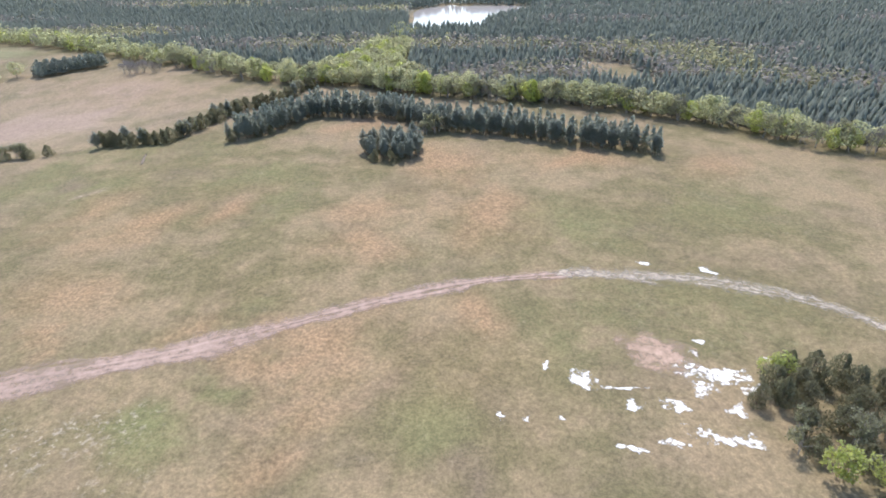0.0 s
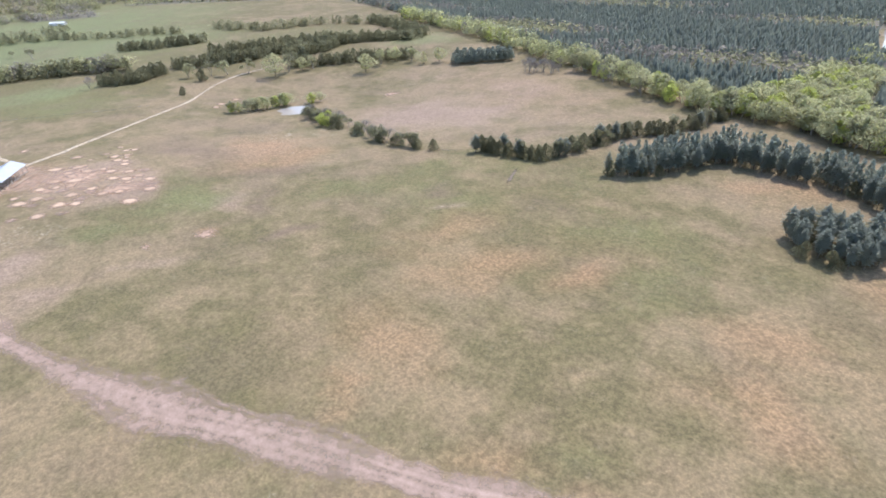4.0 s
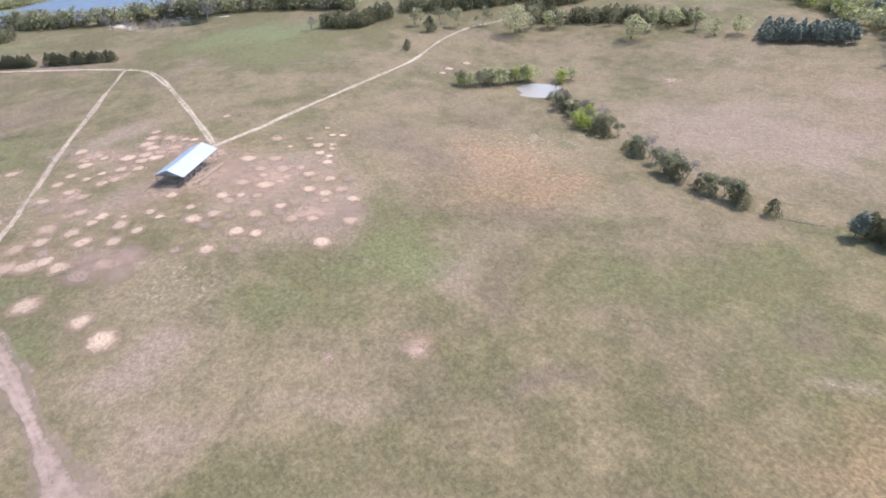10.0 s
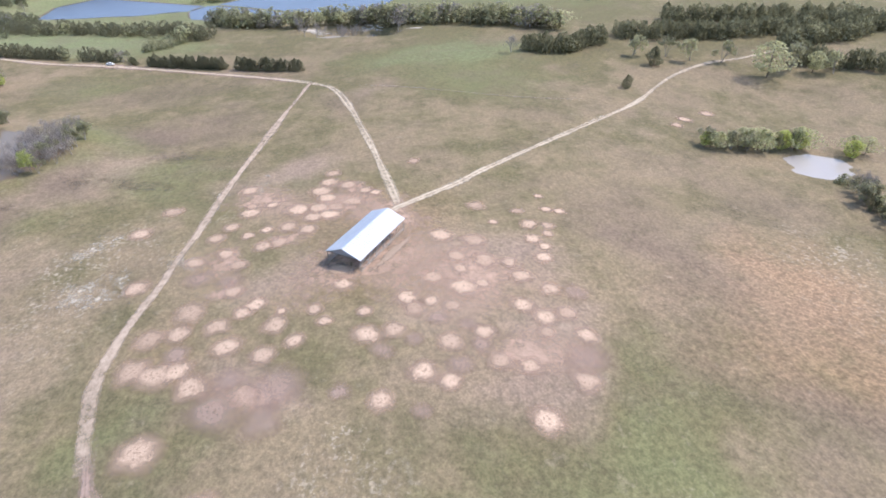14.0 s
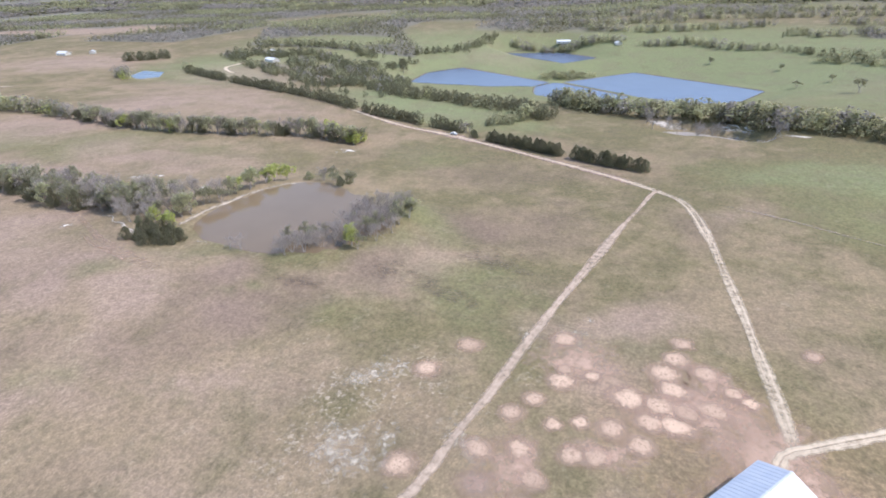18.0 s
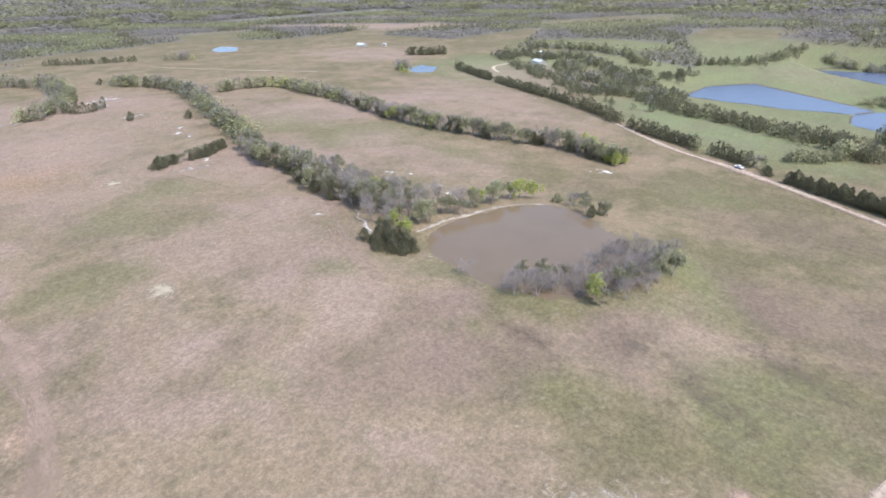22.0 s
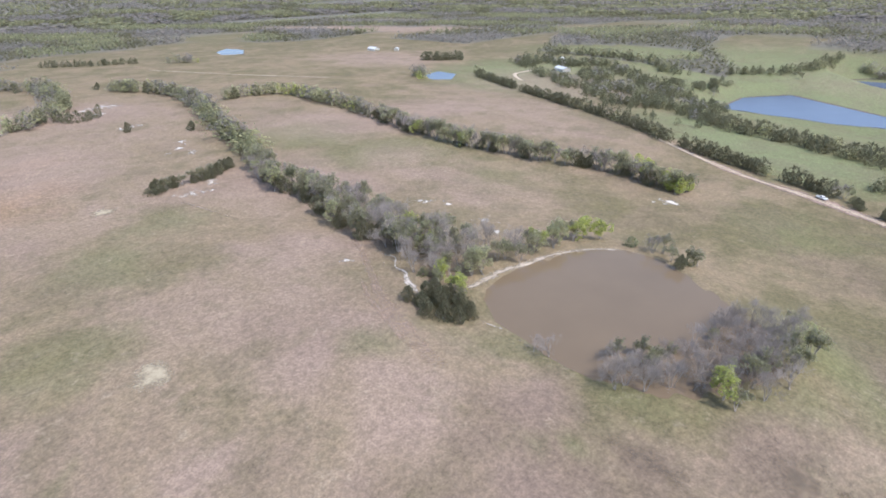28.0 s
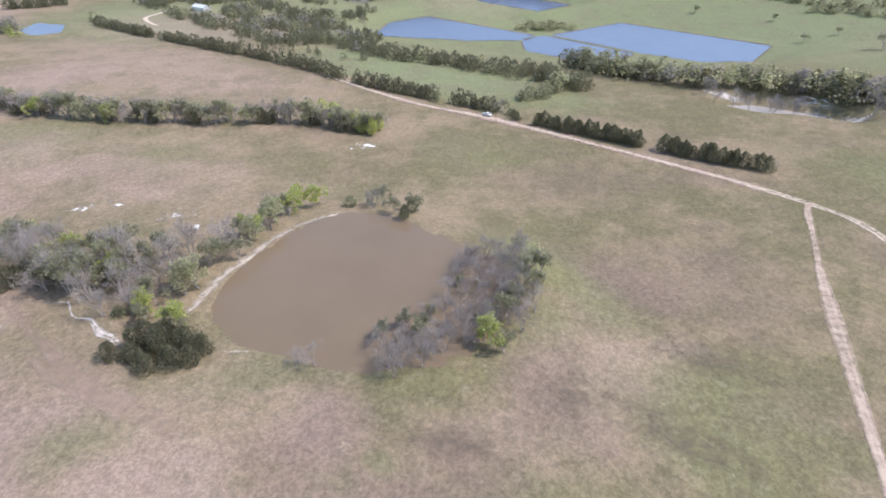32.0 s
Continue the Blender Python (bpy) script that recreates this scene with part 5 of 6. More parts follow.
# the creek and the pine belt in front of it
row([(-190, 287), (-178, 291), (-160, 290), (-148, 303), (-141, 326), (-130, 350), (-112, 370), (-98, 407)], 2.3, 2.6, [("cedar", 0.70, 6, 9, 1.1), ("pine", 0.15, 8, 11, 1.1), ("bud", 0.15, 6, 9, 1.0)], "hedge along the creek")
BELT_FRONT = [(-119, 290), (-110, 293), (-101, 301), (-87, 321), (-79, 333), (-55, 329), (-30, 323), (-17, 312), (-1, 299), (33, 290), (60, 275), (86, 265), (105, 255)]
row(BELT_FRONT, 2.5, 1.8, [("pine", 0.95, 9.5, 14, 0.78), ("cedar", 0.05, 5, 8, 1.0)], "pine belt")
belt_grove([(-114, 292), (-99, 302), (-87, 323), (-79, 336), (-30, 326), (-17, 315), (-1, 302), (33, 293), (60, 278), (86, 268), (105, 258), (108, 264), (92, 276), (64, 288), (35, 304), (0, 318), (-30, 340), (-80, 354), (-100, 338), (-112, 312), (-122, 296)], 3.9, [("pine", 1, 10, 14.5, 0.8)], "pine belt")
grove([(-44, 262), (-35, 255), (-25, 253), (-13, 259), (-12, 276), (-25, 282), (-42, 277)], 4.2, [("pine", 0.85, 9, 13, 0.85), ("cedar", 0.15, 6, 8, 1.1)], "pine clump in the pasture")
row([(-12, 300), (-8, 292), (-4, 305)], 4, 3, [("bud", 1, 7, 10, 1.0)], "pine belt")
LEAFY = [(-104, 418), (-90, 452), (-76, 486), (-60, 540), (-30, 540), (-30, 450), (-12, 396), (-28, 386), (-60, 402)]
grove(LEAFY, 8.5, [("spring", 0.46, 11, 16, 1.15), ("lime", 0.34, 10, 15, 1.2), ("airy", 0.20, 10, 14, 1.1)], "riverside trees")
RIVER = "riverside trees coming into leaf"
belt_row([(-600, 702), (-492, 646), (-402, 603), (-317, 553), (-244, 508)], 2.3, 10, RIPARIAN, RIVER)
row([(-244, 508), (-179, 464), (-134, 435), (-105, 424), (-70, 415)], 2.6, 9, RIPARIAN, "riverside trees")
row([(-60, 407), (-35, 390), (3, 374), (38, 362), (72, 352), (102, 336), (129, 316), (153, 299), (172, 280), (190, 263), (215, 248)], 2.9, 4.5, RIPARIAN, "riverside trees")
belt_row([(215, 246), (260, 225), (320, 200)], 2.5, 7, RIPARIAN, RIVER)
row([(-85, 430), (-68, 482)], 2.2, 12, [("spring", 0.5, 10, 15, 1.0), ("lime", 0.35, 9, 14, 1.1), ("bud", 0.15, 9, 13, 1.0)], "riverside trees")
belt_row([(-68, 482), (-54, 545), (-44, 600), (-45, 640)], 1.7, 14, [("spring", 0.5, 9, 13, 1.0), ("lime", 0.3, 8, 12, 1.1), ("bud", 0.2, 9, 12, 1.0)], RIVER)
grove([(67, 86), (73, 98), (84, 106), (96, 104), (112, 102), (120, 78), (94, 64), (74, 76)], 5.6, [("cedar", 0.66, 5.5, 8.5, 1.1), ("fresh", 0.18, 6, 9, 1.0), ("bud", 0.16, 6, 8, 1.0)], "cedar thicket beside the chalk")
# the small pond in the north pasture
row([(-395, 274), (-388, 295), (-382, 318)], 2.3, 3.0, [("spring", 0.5, 7, 10, 1.2), ("lime", 0.22, 7, 9.5, 1.2), ("bud", 0.28, 7, 9, 1.0)], "trees round the small pond")
BROOK_TREES = [(-369, 328, "lime", 8), (-371, 338, "spring", 8), (-374, 333, "spring", 8), (-314, 296, "lime", 8), (-309, 286, "lime", 8), (-303, 292, "spring", 8), (-320, 300, "bud", 8), (-340, 303, "bud", 7), (-352, 306, "shrub", 4), (-338, 299, "bud", 7), (-330, 296, "cedar", 6), (-322, 292, "bud", 8), (-313, 290, "lime", 8), (-304, 287, "lime", 7), (-298, 285, "cedar", 7)]
FORD_TREES = [(-298, 294, "bud", 7), (-306, 298, "bare", 9), (-345, 304, "bud", 6), (-316, 298, "bare", 9), (-334, 300, "cedar", 6), (-326, 298, "bud", 8), (-310, 294, "cedar", 6), (-274, 284, "bud", 7), (-266, 284, "bare", 9), (-260, 280, "bare", 8), (-248, 276, "bud", 8), (-244, 278, "bare", 8), (-236, 273, "cedar", 5), (-231, 275, "shrub", 4), (-222, 277, "bud", 7.5)]
for _x, _y, _k, _h in BROOK_TREES + FORD_TREES:
    plant(_k, _x, _y, _h, 1.2, "trees round the small pond")
for _x, _y, _k, _h in ((-211, 278, "cedar", 6), (-220, 275, "cedar", 6.5), (-246, 273, "cedar", 5.5), (-251, 277, "cedar", 5), (-269, 281, "shrub", 4.5), (-278, 284, "shrub", 4)):
    plant(_k, _x, _y, _h, 1.2, "trees round the small pond")
row([(-345, 304), (-312, 294), (-290, 289)], 3.2, 3, [("bud", 0.5, 6, 9, 1.1), ("bare", 0.2, 7, 9, 1.0), ("cedar", 0.15, 5, 7, 1.1), ("spring", 0.15, 6, 8, 1.0)], "trees round the small pond")
row([(-278, 284), (-262, 281), (-240, 276), (-222, 277)], 4.0, 2.5, [("bud", 0.55, 6, 8, 1.2), ("bare", 0.25, 7, 9, 1.1), ("cedar", 0.2, 5, 7, 1.1)], "trees round the small pond")
# scattered trees of the north-west pasture
for _x, _y, _k, _h in ((-521, 317, "airy", 12), (-500, 318, "cedar", 11), (-512, 334, "bud", 12), (-502, 344, "airy", 13), (-493, 360, "bud", 13), (-464, 368, "spring", 20), (-468, 387, "bud", 15), (-461, 396, "spring", 12), (-455, 405, "airy", 12), (-404, 422, "spring", 16),
                       (-410, 449, "airy", 13), (-405, 463, "spring", 13), (-388, 467, "airy", 12), (-371, 466, "spring", 11), (-362, 477, "spring", 13), (-470, 282, "cedar", 7), (-545, 244, "bare", 10)):
    plant(_k, _x, _y, _h, 1.1, "scattered pasture trees")
belt_grove([(-342, 469), (-299, 503), (-312, 522), (-354, 490)], 4.2, [("pine", 1, 9, 11, 1.4)], "pine block")
NW = "north-west hedges"
DENSE = [("cedar", 0.9, 8, 11, 1.25), ("bud", 0.1, 8, 11, 1.0)]
belt_row([(-546, 256), (-538, 278), (-551, 312)], 1.2, 4, DENSE, NW)
belt_row([(-724, 352), (-688, 384), (-676, 428)], 1.6, 5, DENSE, NW)
belt_row([(-560, 330), (-546, 362), (-532, 425), (-526, 515)], 1.0, 7, DENSE, NW)
belt_row([(-508, 416), (-503, 452), (-514, 501)], 1.0, 6, DENSE, NW)
belt_row([(-590, 384), (-564, 445), (-542, 508)], 1.4, 6, DENSE, NW)
belt_row([(-510, 505), (-482, 535), (-457, 555)], 1.1, 6, DENSE, NW)
belt_row([(-600, 640), (-560, 620), (-510, 600), (-462, 572)], 1.5, 9, DENSE, NW)
belt_row([(-478, 398), (-455, 425), (-430, 453), (-398, 478)], 1.5, 5, DENSE, NW)
belt_row([(-1074, 335), (-1013, 390), (-893, 419), (-790, 470)], 4, 8, [("cedar", 0.5, 7, 10, 1.3), ("bud", 0.5, 8, 11, 1.2)], NW)
belt_row([(-784, 510), (-695, 520), (-654, 590), (-560, 650)], 3, 10, [("cedar", 0.4, 7, 10, 1.3), ("bud", 0.6, 8, 11, 1.2)], NW)
row([(-272, 478), (-251, 475), (-245, 488)], 3, 4, [("bare", 1, 9, 11, 1.1)], "riverside trees")

LOOKS = {"cedar": (M_CEDAR, "cedar", 0.03, "dark green cedars"), "pine": (M_HAZY_PINE, "spire", 0.2, "dark green pines"), "bud": (M_BUD, "round", 0.1, "grey-green budding trees"),
         "bare": (M_BARE, "round", 0.1, "leafless grey trees"), "spring": (M_SPRING, "round", 0.3, "trees in pale spring leaf"), "lime": (M_LIME, "slim", 0.1, "trees in bright lime leaf"), "airy": (M_SPRING, "round", 0.1, "open trees in thin new leaf"), "fresh": (M_LIME, "round", 0.1, "open trees in lime leaf"), "shrub": (M_BUD, "bush", 0.0, "low grey shrubs")}
for _n, ((_name, _kind), _spots) in enumerate(sorted(BELTS.items())):
    _mat, _shape, _base, _say = LOOKS[_kind]
    woods("tree_belt", _spots, _mat, 8, 1.0, _say + ", " + _name, 200 + _n, 130, 0.053, _shape, _base, "trees")

# ---------------------------------------------------------------- far woodland
p = np.r_[jitter_grid(-720, 720, 200, 760, 4.2, 1), jitter_grid(-820, 900, 760, 1000, 5.2, 11), jitter_grid(-900, 1100, 1000, 1500, 7.5, 2)]
p = p[(p[:, 1] > np.interp(p[:, 0], EDGE[:, 0], EDGE[:, 1]) + 4)]
p = p[np.abs(p[:, 0] - 30) < 140 + 0.95 * p[:, 1]]
p = p[wooded(p[:, 0], p[:, 1]) > 0.5]
p = p[poly_dist(p[:, 0], p[:, 1], LEAFY) > 0]
p = p[~((np.abs(p[:, 0] - 5) < 45) & (p[:, 1] > 640) & (p[:, 1] < 672))]
v = patchy(p[:, 0] * 0.5, p[:, 1] * 1.6, 44, 1) + 0.25 * (np.random.RandomState(5).rand(len(p)) - 0.5)
v = v + 0.42 * soft(p[:, 0], p[:, 1], 215, 420, 45, 110, 20) * (np.random.RandomState(9).rand(len(p)) < 0.75) + 0.3 * soft(p[:, 0], p[:, 1], -330, 620, 110, 40, -25)
# the plantation's haze is in its needle colour, no air is drawn
conifers("pine_woods", p[v < 0.72], M_HAZY_PINE, 12.5, "dense dark pine plantation reaching to the hills", 3)
woods("mixed_woods", p[(v >= 0.72) & (v < 0.86)], M_BARE, 10.5, 1.0, "grey leafless woodland among the pines", 4, 14, 0.09)
woods("mixed_woods", p[v >= 0.86], M_BUD, 10.5, 1.0, "grey-green woodland just coming into leaf", 5, 14, 0.09)
p = jitter_grid(-1500, 1500, 1500, 2900, 13.0, 2)
p = p[patchy(p[:, 0], p[:, 1], 160, 4) < 0.72]
conifers("pine_woods", p, M_HAZY_PINE, 22, "dark pine forest on the horizon", 6, 2)
p = np.r_[jitter_grid(-1900, -1070, -1500, 1500, 8.8, 3), jitter_grid(-1130, 60, -1700, -870, 8.5, 4), jitter_grid(-1130, -560, 420, 900, 9.0, 6)]
p = p[wooded(p[:, 0], p[:, 1]) > 0.5]
q = np.r_[jitter_grid(-2700, -1900, -2200, 2000, 18.0, 7), jitter_grid(-1900, 400, -2500, -1700, 18.0, 8), jitter_grid(-3900, -2700, -3600, 2500, 30.0, 9), jitter_grid(-2700, 700, -4300, -2500, 30.0, 10)]
q = q[wooded(q[:, 0], q[:, 1]) > 0.5]
for p, _h, _w, _sz in ((p, 8.5, 1.15, 0.16), (q, 12, 2.3, 0.2)):
    v = 0.8 * patchy(p[:, 0] * 1.6, p[:, 1] * 0.7, 75, 3) + 0.2 * patchy(p[:, 0], p[:, 1], 24, 5) + 0.14 * (np.random.RandomState(6).rand(len(p)) - 0.5)
    v = v - 0.04
    woods("bare_woods", p[v < 0.35], M_BARE, _h, _w, "brown-grey leafless woodland towards the horizon", 16, 8, _sz)
    woods("cedar_woods", p[(v >= 0.35) & (v < 0.56)], M_CEDAR, _h * 0.9, _w, "dark cedar woodland towards the horizon", 17, 8, _sz)
    woods("budding_woods", p[v >= 0.56], M_BUD, _h, _w, "pale green woodland towards the horizon", 18, 8, _sz)

# ---------------------------------------------------------------- the hay barn
def hay_barn():
    L, W, EAVE, RIDGE = 23.2, 10.6, 4.4, 6.5
    root = new("hay_barn")
    z0 = float(land(np.array([-341.0]), np.array([121.0]))[0])
    root.matrix_basis = pose(-341.0, 121.0, z0, 0, 0, 138.8)
    n = 24
    for s in (-1, 1):
        bm = bmesh.new()
        run, rise = W / 2 + 0.35, RIDGE - EAVE
        for i in range(n):
            x0, x1 = -L / 2 - 0.4 + (L + 0.8) * i / n, -L / 2 - 0.4 + (L + 0.8) * (i + 1) / n
            xm, rib = x0 + 0.12, 0.06
            vs = [bm.verts.new((x, s * y, z + up)) for x, up in ((x0, 0), (x0 + 0.06, rib), (xm, 0), (x1, 0)) for y, z in ((0.0, RIDGE), (run, RIDGE - rise * run / (W / 2)))]
            for j in range(3):
                f_ = [vs[2 * j], vs[2 * j + 1], vs[2 * j + 3], vs[2 * j + 2]]
                bm.faces.new(f_ if s > 0 else f_[::-1])
        bmesh.ops.remove_doubles(bm, verts=bm.verts, dist=0.001)
        bmesh.ops.solidify(bm, geom=bm.faces[:], thickness=0.04)
        part("roof", bm, M_SHEET, root, "ribbed pale galvanised roof sheet")
    part("ridge_cap", box_bm(L + 0.9, 0.5, 0.06, (0, 0, RIDGE + 0.06), 0.02), M_SHEET, root)
    for i in range(7):
        x = -L / 2 + L * i / 6
        for s in (-1, 1):
            part("post", box_bm(0.16, 0.16, EAVE, (x, s * W / 2 * 0.98, EAVE / 2 - 0.02), 0.01), M_STEEL, root)
            a = math.atan2(RIDGE - EAVE, W / 2)
            part("rafter", box_bm(0.1, W / 2 / math.cos(a), 0.18, (x, s * W / 4, (EAVE + RIDGE) / 2 - 0.15), 0, Matrix.Rotation(-s * a, 4, "X")), M_STEEL, root)
        part("tie_beam", box_bm(0.1, W, 0.16, (x, 0, EAVE - 0.12)), M_STEEL, root)
    for s in (-1, 1):
        for z in (0.7, 1.3, EAVE - 0.1):
            part("rail", box_bm(L, 0.08, 0.12, (0, s * W / 2 * 0.98 + 0.13 * s, z)), M_RAIL, root)
        for i in range(6):
            x = -L / 2 + L * (i + 0.5) / 6
            for t in (-1, 1):
                part("brace", box_bm(0.07, 0.07, 4.4, (x, s * W / 2 * 0.98, 3.2), 0, Matrix.Rotation(t * radians(55), 4, "Y")), M_RAIL, root)
    # gable frames above the open ends
    for e in (-1, 1):
        bm = bmesh.new()
        x = e * L / 2
        f_ = bm.faces.new([bm.verts.new(v) for v in ((x, -W / 2, EAVE), (x, W / 2, EAVE), (x, 0, RIDGE - 0.05))])
        bmesh.ops.solidify(bm, geom=bm.faces[:], thickness=0.05)
        part("gable", bm, M_SHEET, root)
    return tagged(root, "open-sided hay barn with a pale metal gable roof", "barn")


hay_barn()
blot("bare_ground", -337, 121, 36, 26, 139, M_SOIL, "trampled reddish soil round the hay barn", "bare soil", seed=5, lift=0.035, power=0.7, kind="structure")
blot("bare_ground", -362, 130, 24, 16, 20, M_SOIL, "trampled reddish soil where the roads meet", "bare soil", seed=6, lift=0.045, power=0.6, kind="structure")
blot("hay_windrow", -335.6, 127.2, 12.5, 1.8, 138.8, M_OLDHAY, "low ridge of spilled pale hay along the barn", "hay", seed=77, rough=0.3, lift=0.15, mound=0.5, power=0.5)
blot("hay_windrow", -331, 112, 5, 3, 60, M_HAY, "spilled pale hay at the open end of the barn", "hay", seed=78, rough=0.4, lift=0.12, mound=0.2, power=0.7)

SOILS = [(-374, 114, 18.2, 15.4, 105), (-353, 98, 11.1, 5.8, 103), (-346, 84, 8.5, 10.8, 102), (-387, 122, 9.0, 8.8, 105), (-382, 91, 13.7, 11.7, 103), (-331, 83, 6.5, 5.6, 102), (-318, 147, 19.8, 18.8, 77), (-289, 147, 15.5, 9.9, 76), (-293, 90, 14.6, 6.7, 71)]
for _i, (_x, _y, _a, _b, _t) in enumerate(SOILS):
    blot("bare_ground", _x, _y, 1.05 * _a, 1.05 * _b, _t, M_SOIL, "trampled rusty soil between the hay rounds", "bare soil", "worn patches", 640 + _i, 0.5, 0.058 + 0.004 * _i, 0.0, 0.8, "structure")

# ---------------------------------------------------------------- hay strewn for the cattle
HAY_1 = [
    (-285.3, 68.4, 3.1), (-269.8, 80.7, 2.5), (-260.2, 84.6, 3.3), (-270.9, 145.3, 2.6), (-278.4, 157.7, 2.3), (-291.5, 164.5, 2.1), (-299.9, 163.9, 1.9), (-310.0, 163.6, 2.1),
    (-305.3, 154.0, 2.2), (-299.4, 157.8, 2.3), (-294.4, 156.1, 1.5), (-317.3, 158.3, 2.2), (-324.9, 168.3, 2.1), (-329.9, 171.3, 1.6), (-335.0, 169.4, 2.0), (-343.8, 171.8, 2.3),
    (-337.1, 175.3, 1.5), (-353.0, 171.6, 1.6), (-352.4, 181.7, 1.6), (-350.4, 185.2, 1.6), (-359.3, 159.5, 2.4), (-342.5, 142.9, 2.8), (-337.3, 151.8, 2.7), (-329.8, 144.2, 2.2),
    (-326.2, 151.2, 2.6), (-323.7, 143.4, 1.7), (-321.7, 135.2, 2.3), (-315.5, 141.9, 2.9), (-315.9, 147.1, 1.6), (-314.9, 126.7, 2.2),
]
HAY_2 = [
    (-311.7, 132.3, 1.6), (-308.7, 136.8, 1.8), (-309.6, 127.6, 2.0), (-297.8, 141.4, 1.9), (-303.7, 121.5, 2.1), (-303.6, 115.1, 2.5), (-296.6, 132.9, 2.3), (-288.5, 141.9, 2.0),
    (-285.4, 147.4, 1.8), (-289.3, 125.0, 2.3), (-285.1, 129.6, 1.9), (-311.7, 115.8, 1.5), (-316.1, 104.0, 1.6), (-310.9, 106.1, 1.4), (-324.3, 112.0, 2.0), (-306.1, 98.7, 1.8),
    (-312.9, 94.7, 2.3), (-317.7, 96.3, 1.0), (-322.4, 90.4, 2.0), (-319.9, 86.8, 1.8), (-303.6, 91.8, 2.2), (-309.0, 83.6, 2.5), (-316.9, 81.2, 2.2), (-325.1, 74.9, 2.9),
    (-316.9, 72.8, 2.3), (-317.7, 66.2, 2.5), (-307.8, 64.0, 2.8), (-304.9, 68.9, 3.1), (-304.4, 73.1, 2.4), (-298.5, 76.7, 2.6),
]
HAY_3 = [
    (-283.9, 114.7, 2.1), (-330.0, 84.3, 2.0), (-343.1, 85.4, 2.0), (-350.2, 81.5, 2.1), (-350.9, 92.0, 2.1), (-351.1, 96.6, 2.1), (-360.7, 77.8, 2.2), (-366.6, 82.5, 2.0),
    (-358.9, 87.5, 1.6), (-357.1, 105.1, 2.3), (-360.7, 99.2, 2.4), (-361.0, 92.9, 1.6), (-365.2, 112.2, 2.8), (-370.2, 115.0, 2.5), (-364.7, 106.8, 2.4), (-386.5, 120.8, 2.7),
    (-399.2, 116.7, 2.3), (-384.2, 111.1, 3.1), (-392.1, 113.9, 2.7), (-380.7, 126.0, 1.9), (-377.9, 129.1, 1.7), (-378.5, 94.8, 1.7), (-393.6, 87.2, 2.7), (-379.7, 88.0, 1.7),
    (-402.5, 148.2, 1.9), (-384.4, 62.7, 2.5), (-371.6, 55.0, 2.6), (-424.1, 286.6, 2.5), (-428.4, 302.1, 2.6), (-418.5, 278.5, 2.2),
]
HAY_4 = [
    (-362.2, 183.1, 1.3), (-347.2, 161.2, 1.2),
]
HAY_5 = [
    (-341.9, 177.2, 1.6), (-324.2, 157.7, 1.7), (-377.9, 112.6, 2.8), (-374.6, 87.7, 2.7), (-371.7, 103.4, 3.1), (-372.5, 120.6, 2.7), (-348.3, 73.3, 2.3), (-340.2, 58.8, 2.5), (-370.6, 108.7, 2.8),
]
OLD_HAY = [
    (-290.9, 81.2, 3.6), (-285.6, 91.5, 2.9), (-284.7, 160.7, 3.2), (-307.2, 169.7, 2.3), (-305.6, 132.1, 1.8), (-301.2, 138.3, 1.6), (-299.5, 125.2, 1.6), (-297.9, 117.3, 2.0),
    (-289.2, 133.1, 2.1), (-293.8, 139.5, 1.7), (-298.1, 85.0, 2.3), (-293.7, 94.8, 3.9), (-309.9, 72.8, 2.3), (-288.2, 106.8, 1.6), (-278.9, 122.1, 1.5), (-335.3, 82.5, 2.5),
    (-339.3, 74.9, 2.7),
]
_n = 0
for _x, _y, _r in HAY_1 + HAY_2 + HAY_3 + HAY_4 + HAY_5:
    _n += 1
    blot("hay_patch", _x, _y, _r * 1.95, _r * 1.95, _n * 37, M_ROUND, "trampled round of pale hay strewn on the pasture", "hay", "hay rounds near the barn", _n, 0.17, 0.10 + 0.004 * (_n % 9), 0.08, 0.8)
for _x, _y, _r in OLD_HAY:
    _n += 1
    blot("hay_patch", _x, _y, _r * 2.0, _r * 2.0, _n * 37, M_GREYROUND, "old weathered round of greyish hay on the pasture", "hay", "hay rounds near the barn", _n, 0.18, 0.09 + 0.004 * (_n % 9), 0.06, 0.8)
# white chalk breaking through by the cedar thicket
for _i, (_x, _y, _a, _b, _t) in enumerate([
    (24, 109, 1.9, 2.2, 348), (31, 102, 5.2, 5.2, 343), (42, 94, 3.6, 3.4, 336), (54, 93, 5.6, 2.8, 340), (66, 104, 9.5, 7.5, 330), (67, 117, 3.6, 1.7, 330), (66, 92, 2.6, 5.2, 324), (60, 83, 7.5, 4.2, 335), (48, 83, 4.6, 2.0, 340), (39, 82, 5.6, 1.2, 345), (11, 92, 1.7, 1.7, 353), (17, 90, 1.2, 1.4, 349), (25, 91, 1.3, 1.4, 344), (40, 100, 9.0, 0.9, 358), (72, 99, 3.4, 5.4, 325), (60, 100, 4.5, 5.0, 330),
]):
    blot("chalk_patch", _x, _y, _a, _b, _t, M_CHALK, "bare white chalk showing through thin grass", "bare chalk", "chalk patches", 221 + _i, 0.8, 0.06 + 0.004 * _i, 0.0, 0.6, "structure")
# more chalk
for _i, (_x, _y, _a, _b, _t) in enumerate([
    (64, 112, 1.7, 2.9, 330), (83, 108, 6.0, 1.6, 330), (66, 157, 4.2, 2.0, 337), (82, 152, 4.8, 2.7, 331),
]):
    blot("chalk_patch", _x, _y, _a, _b, _t, M_CHALK, "bare white chalk showing through thin grass", "bare chalk", "chalk patches", 347 + _i, 0.8, 0.06 + 0.004 * _i, 0.0, 0.6, "structure")
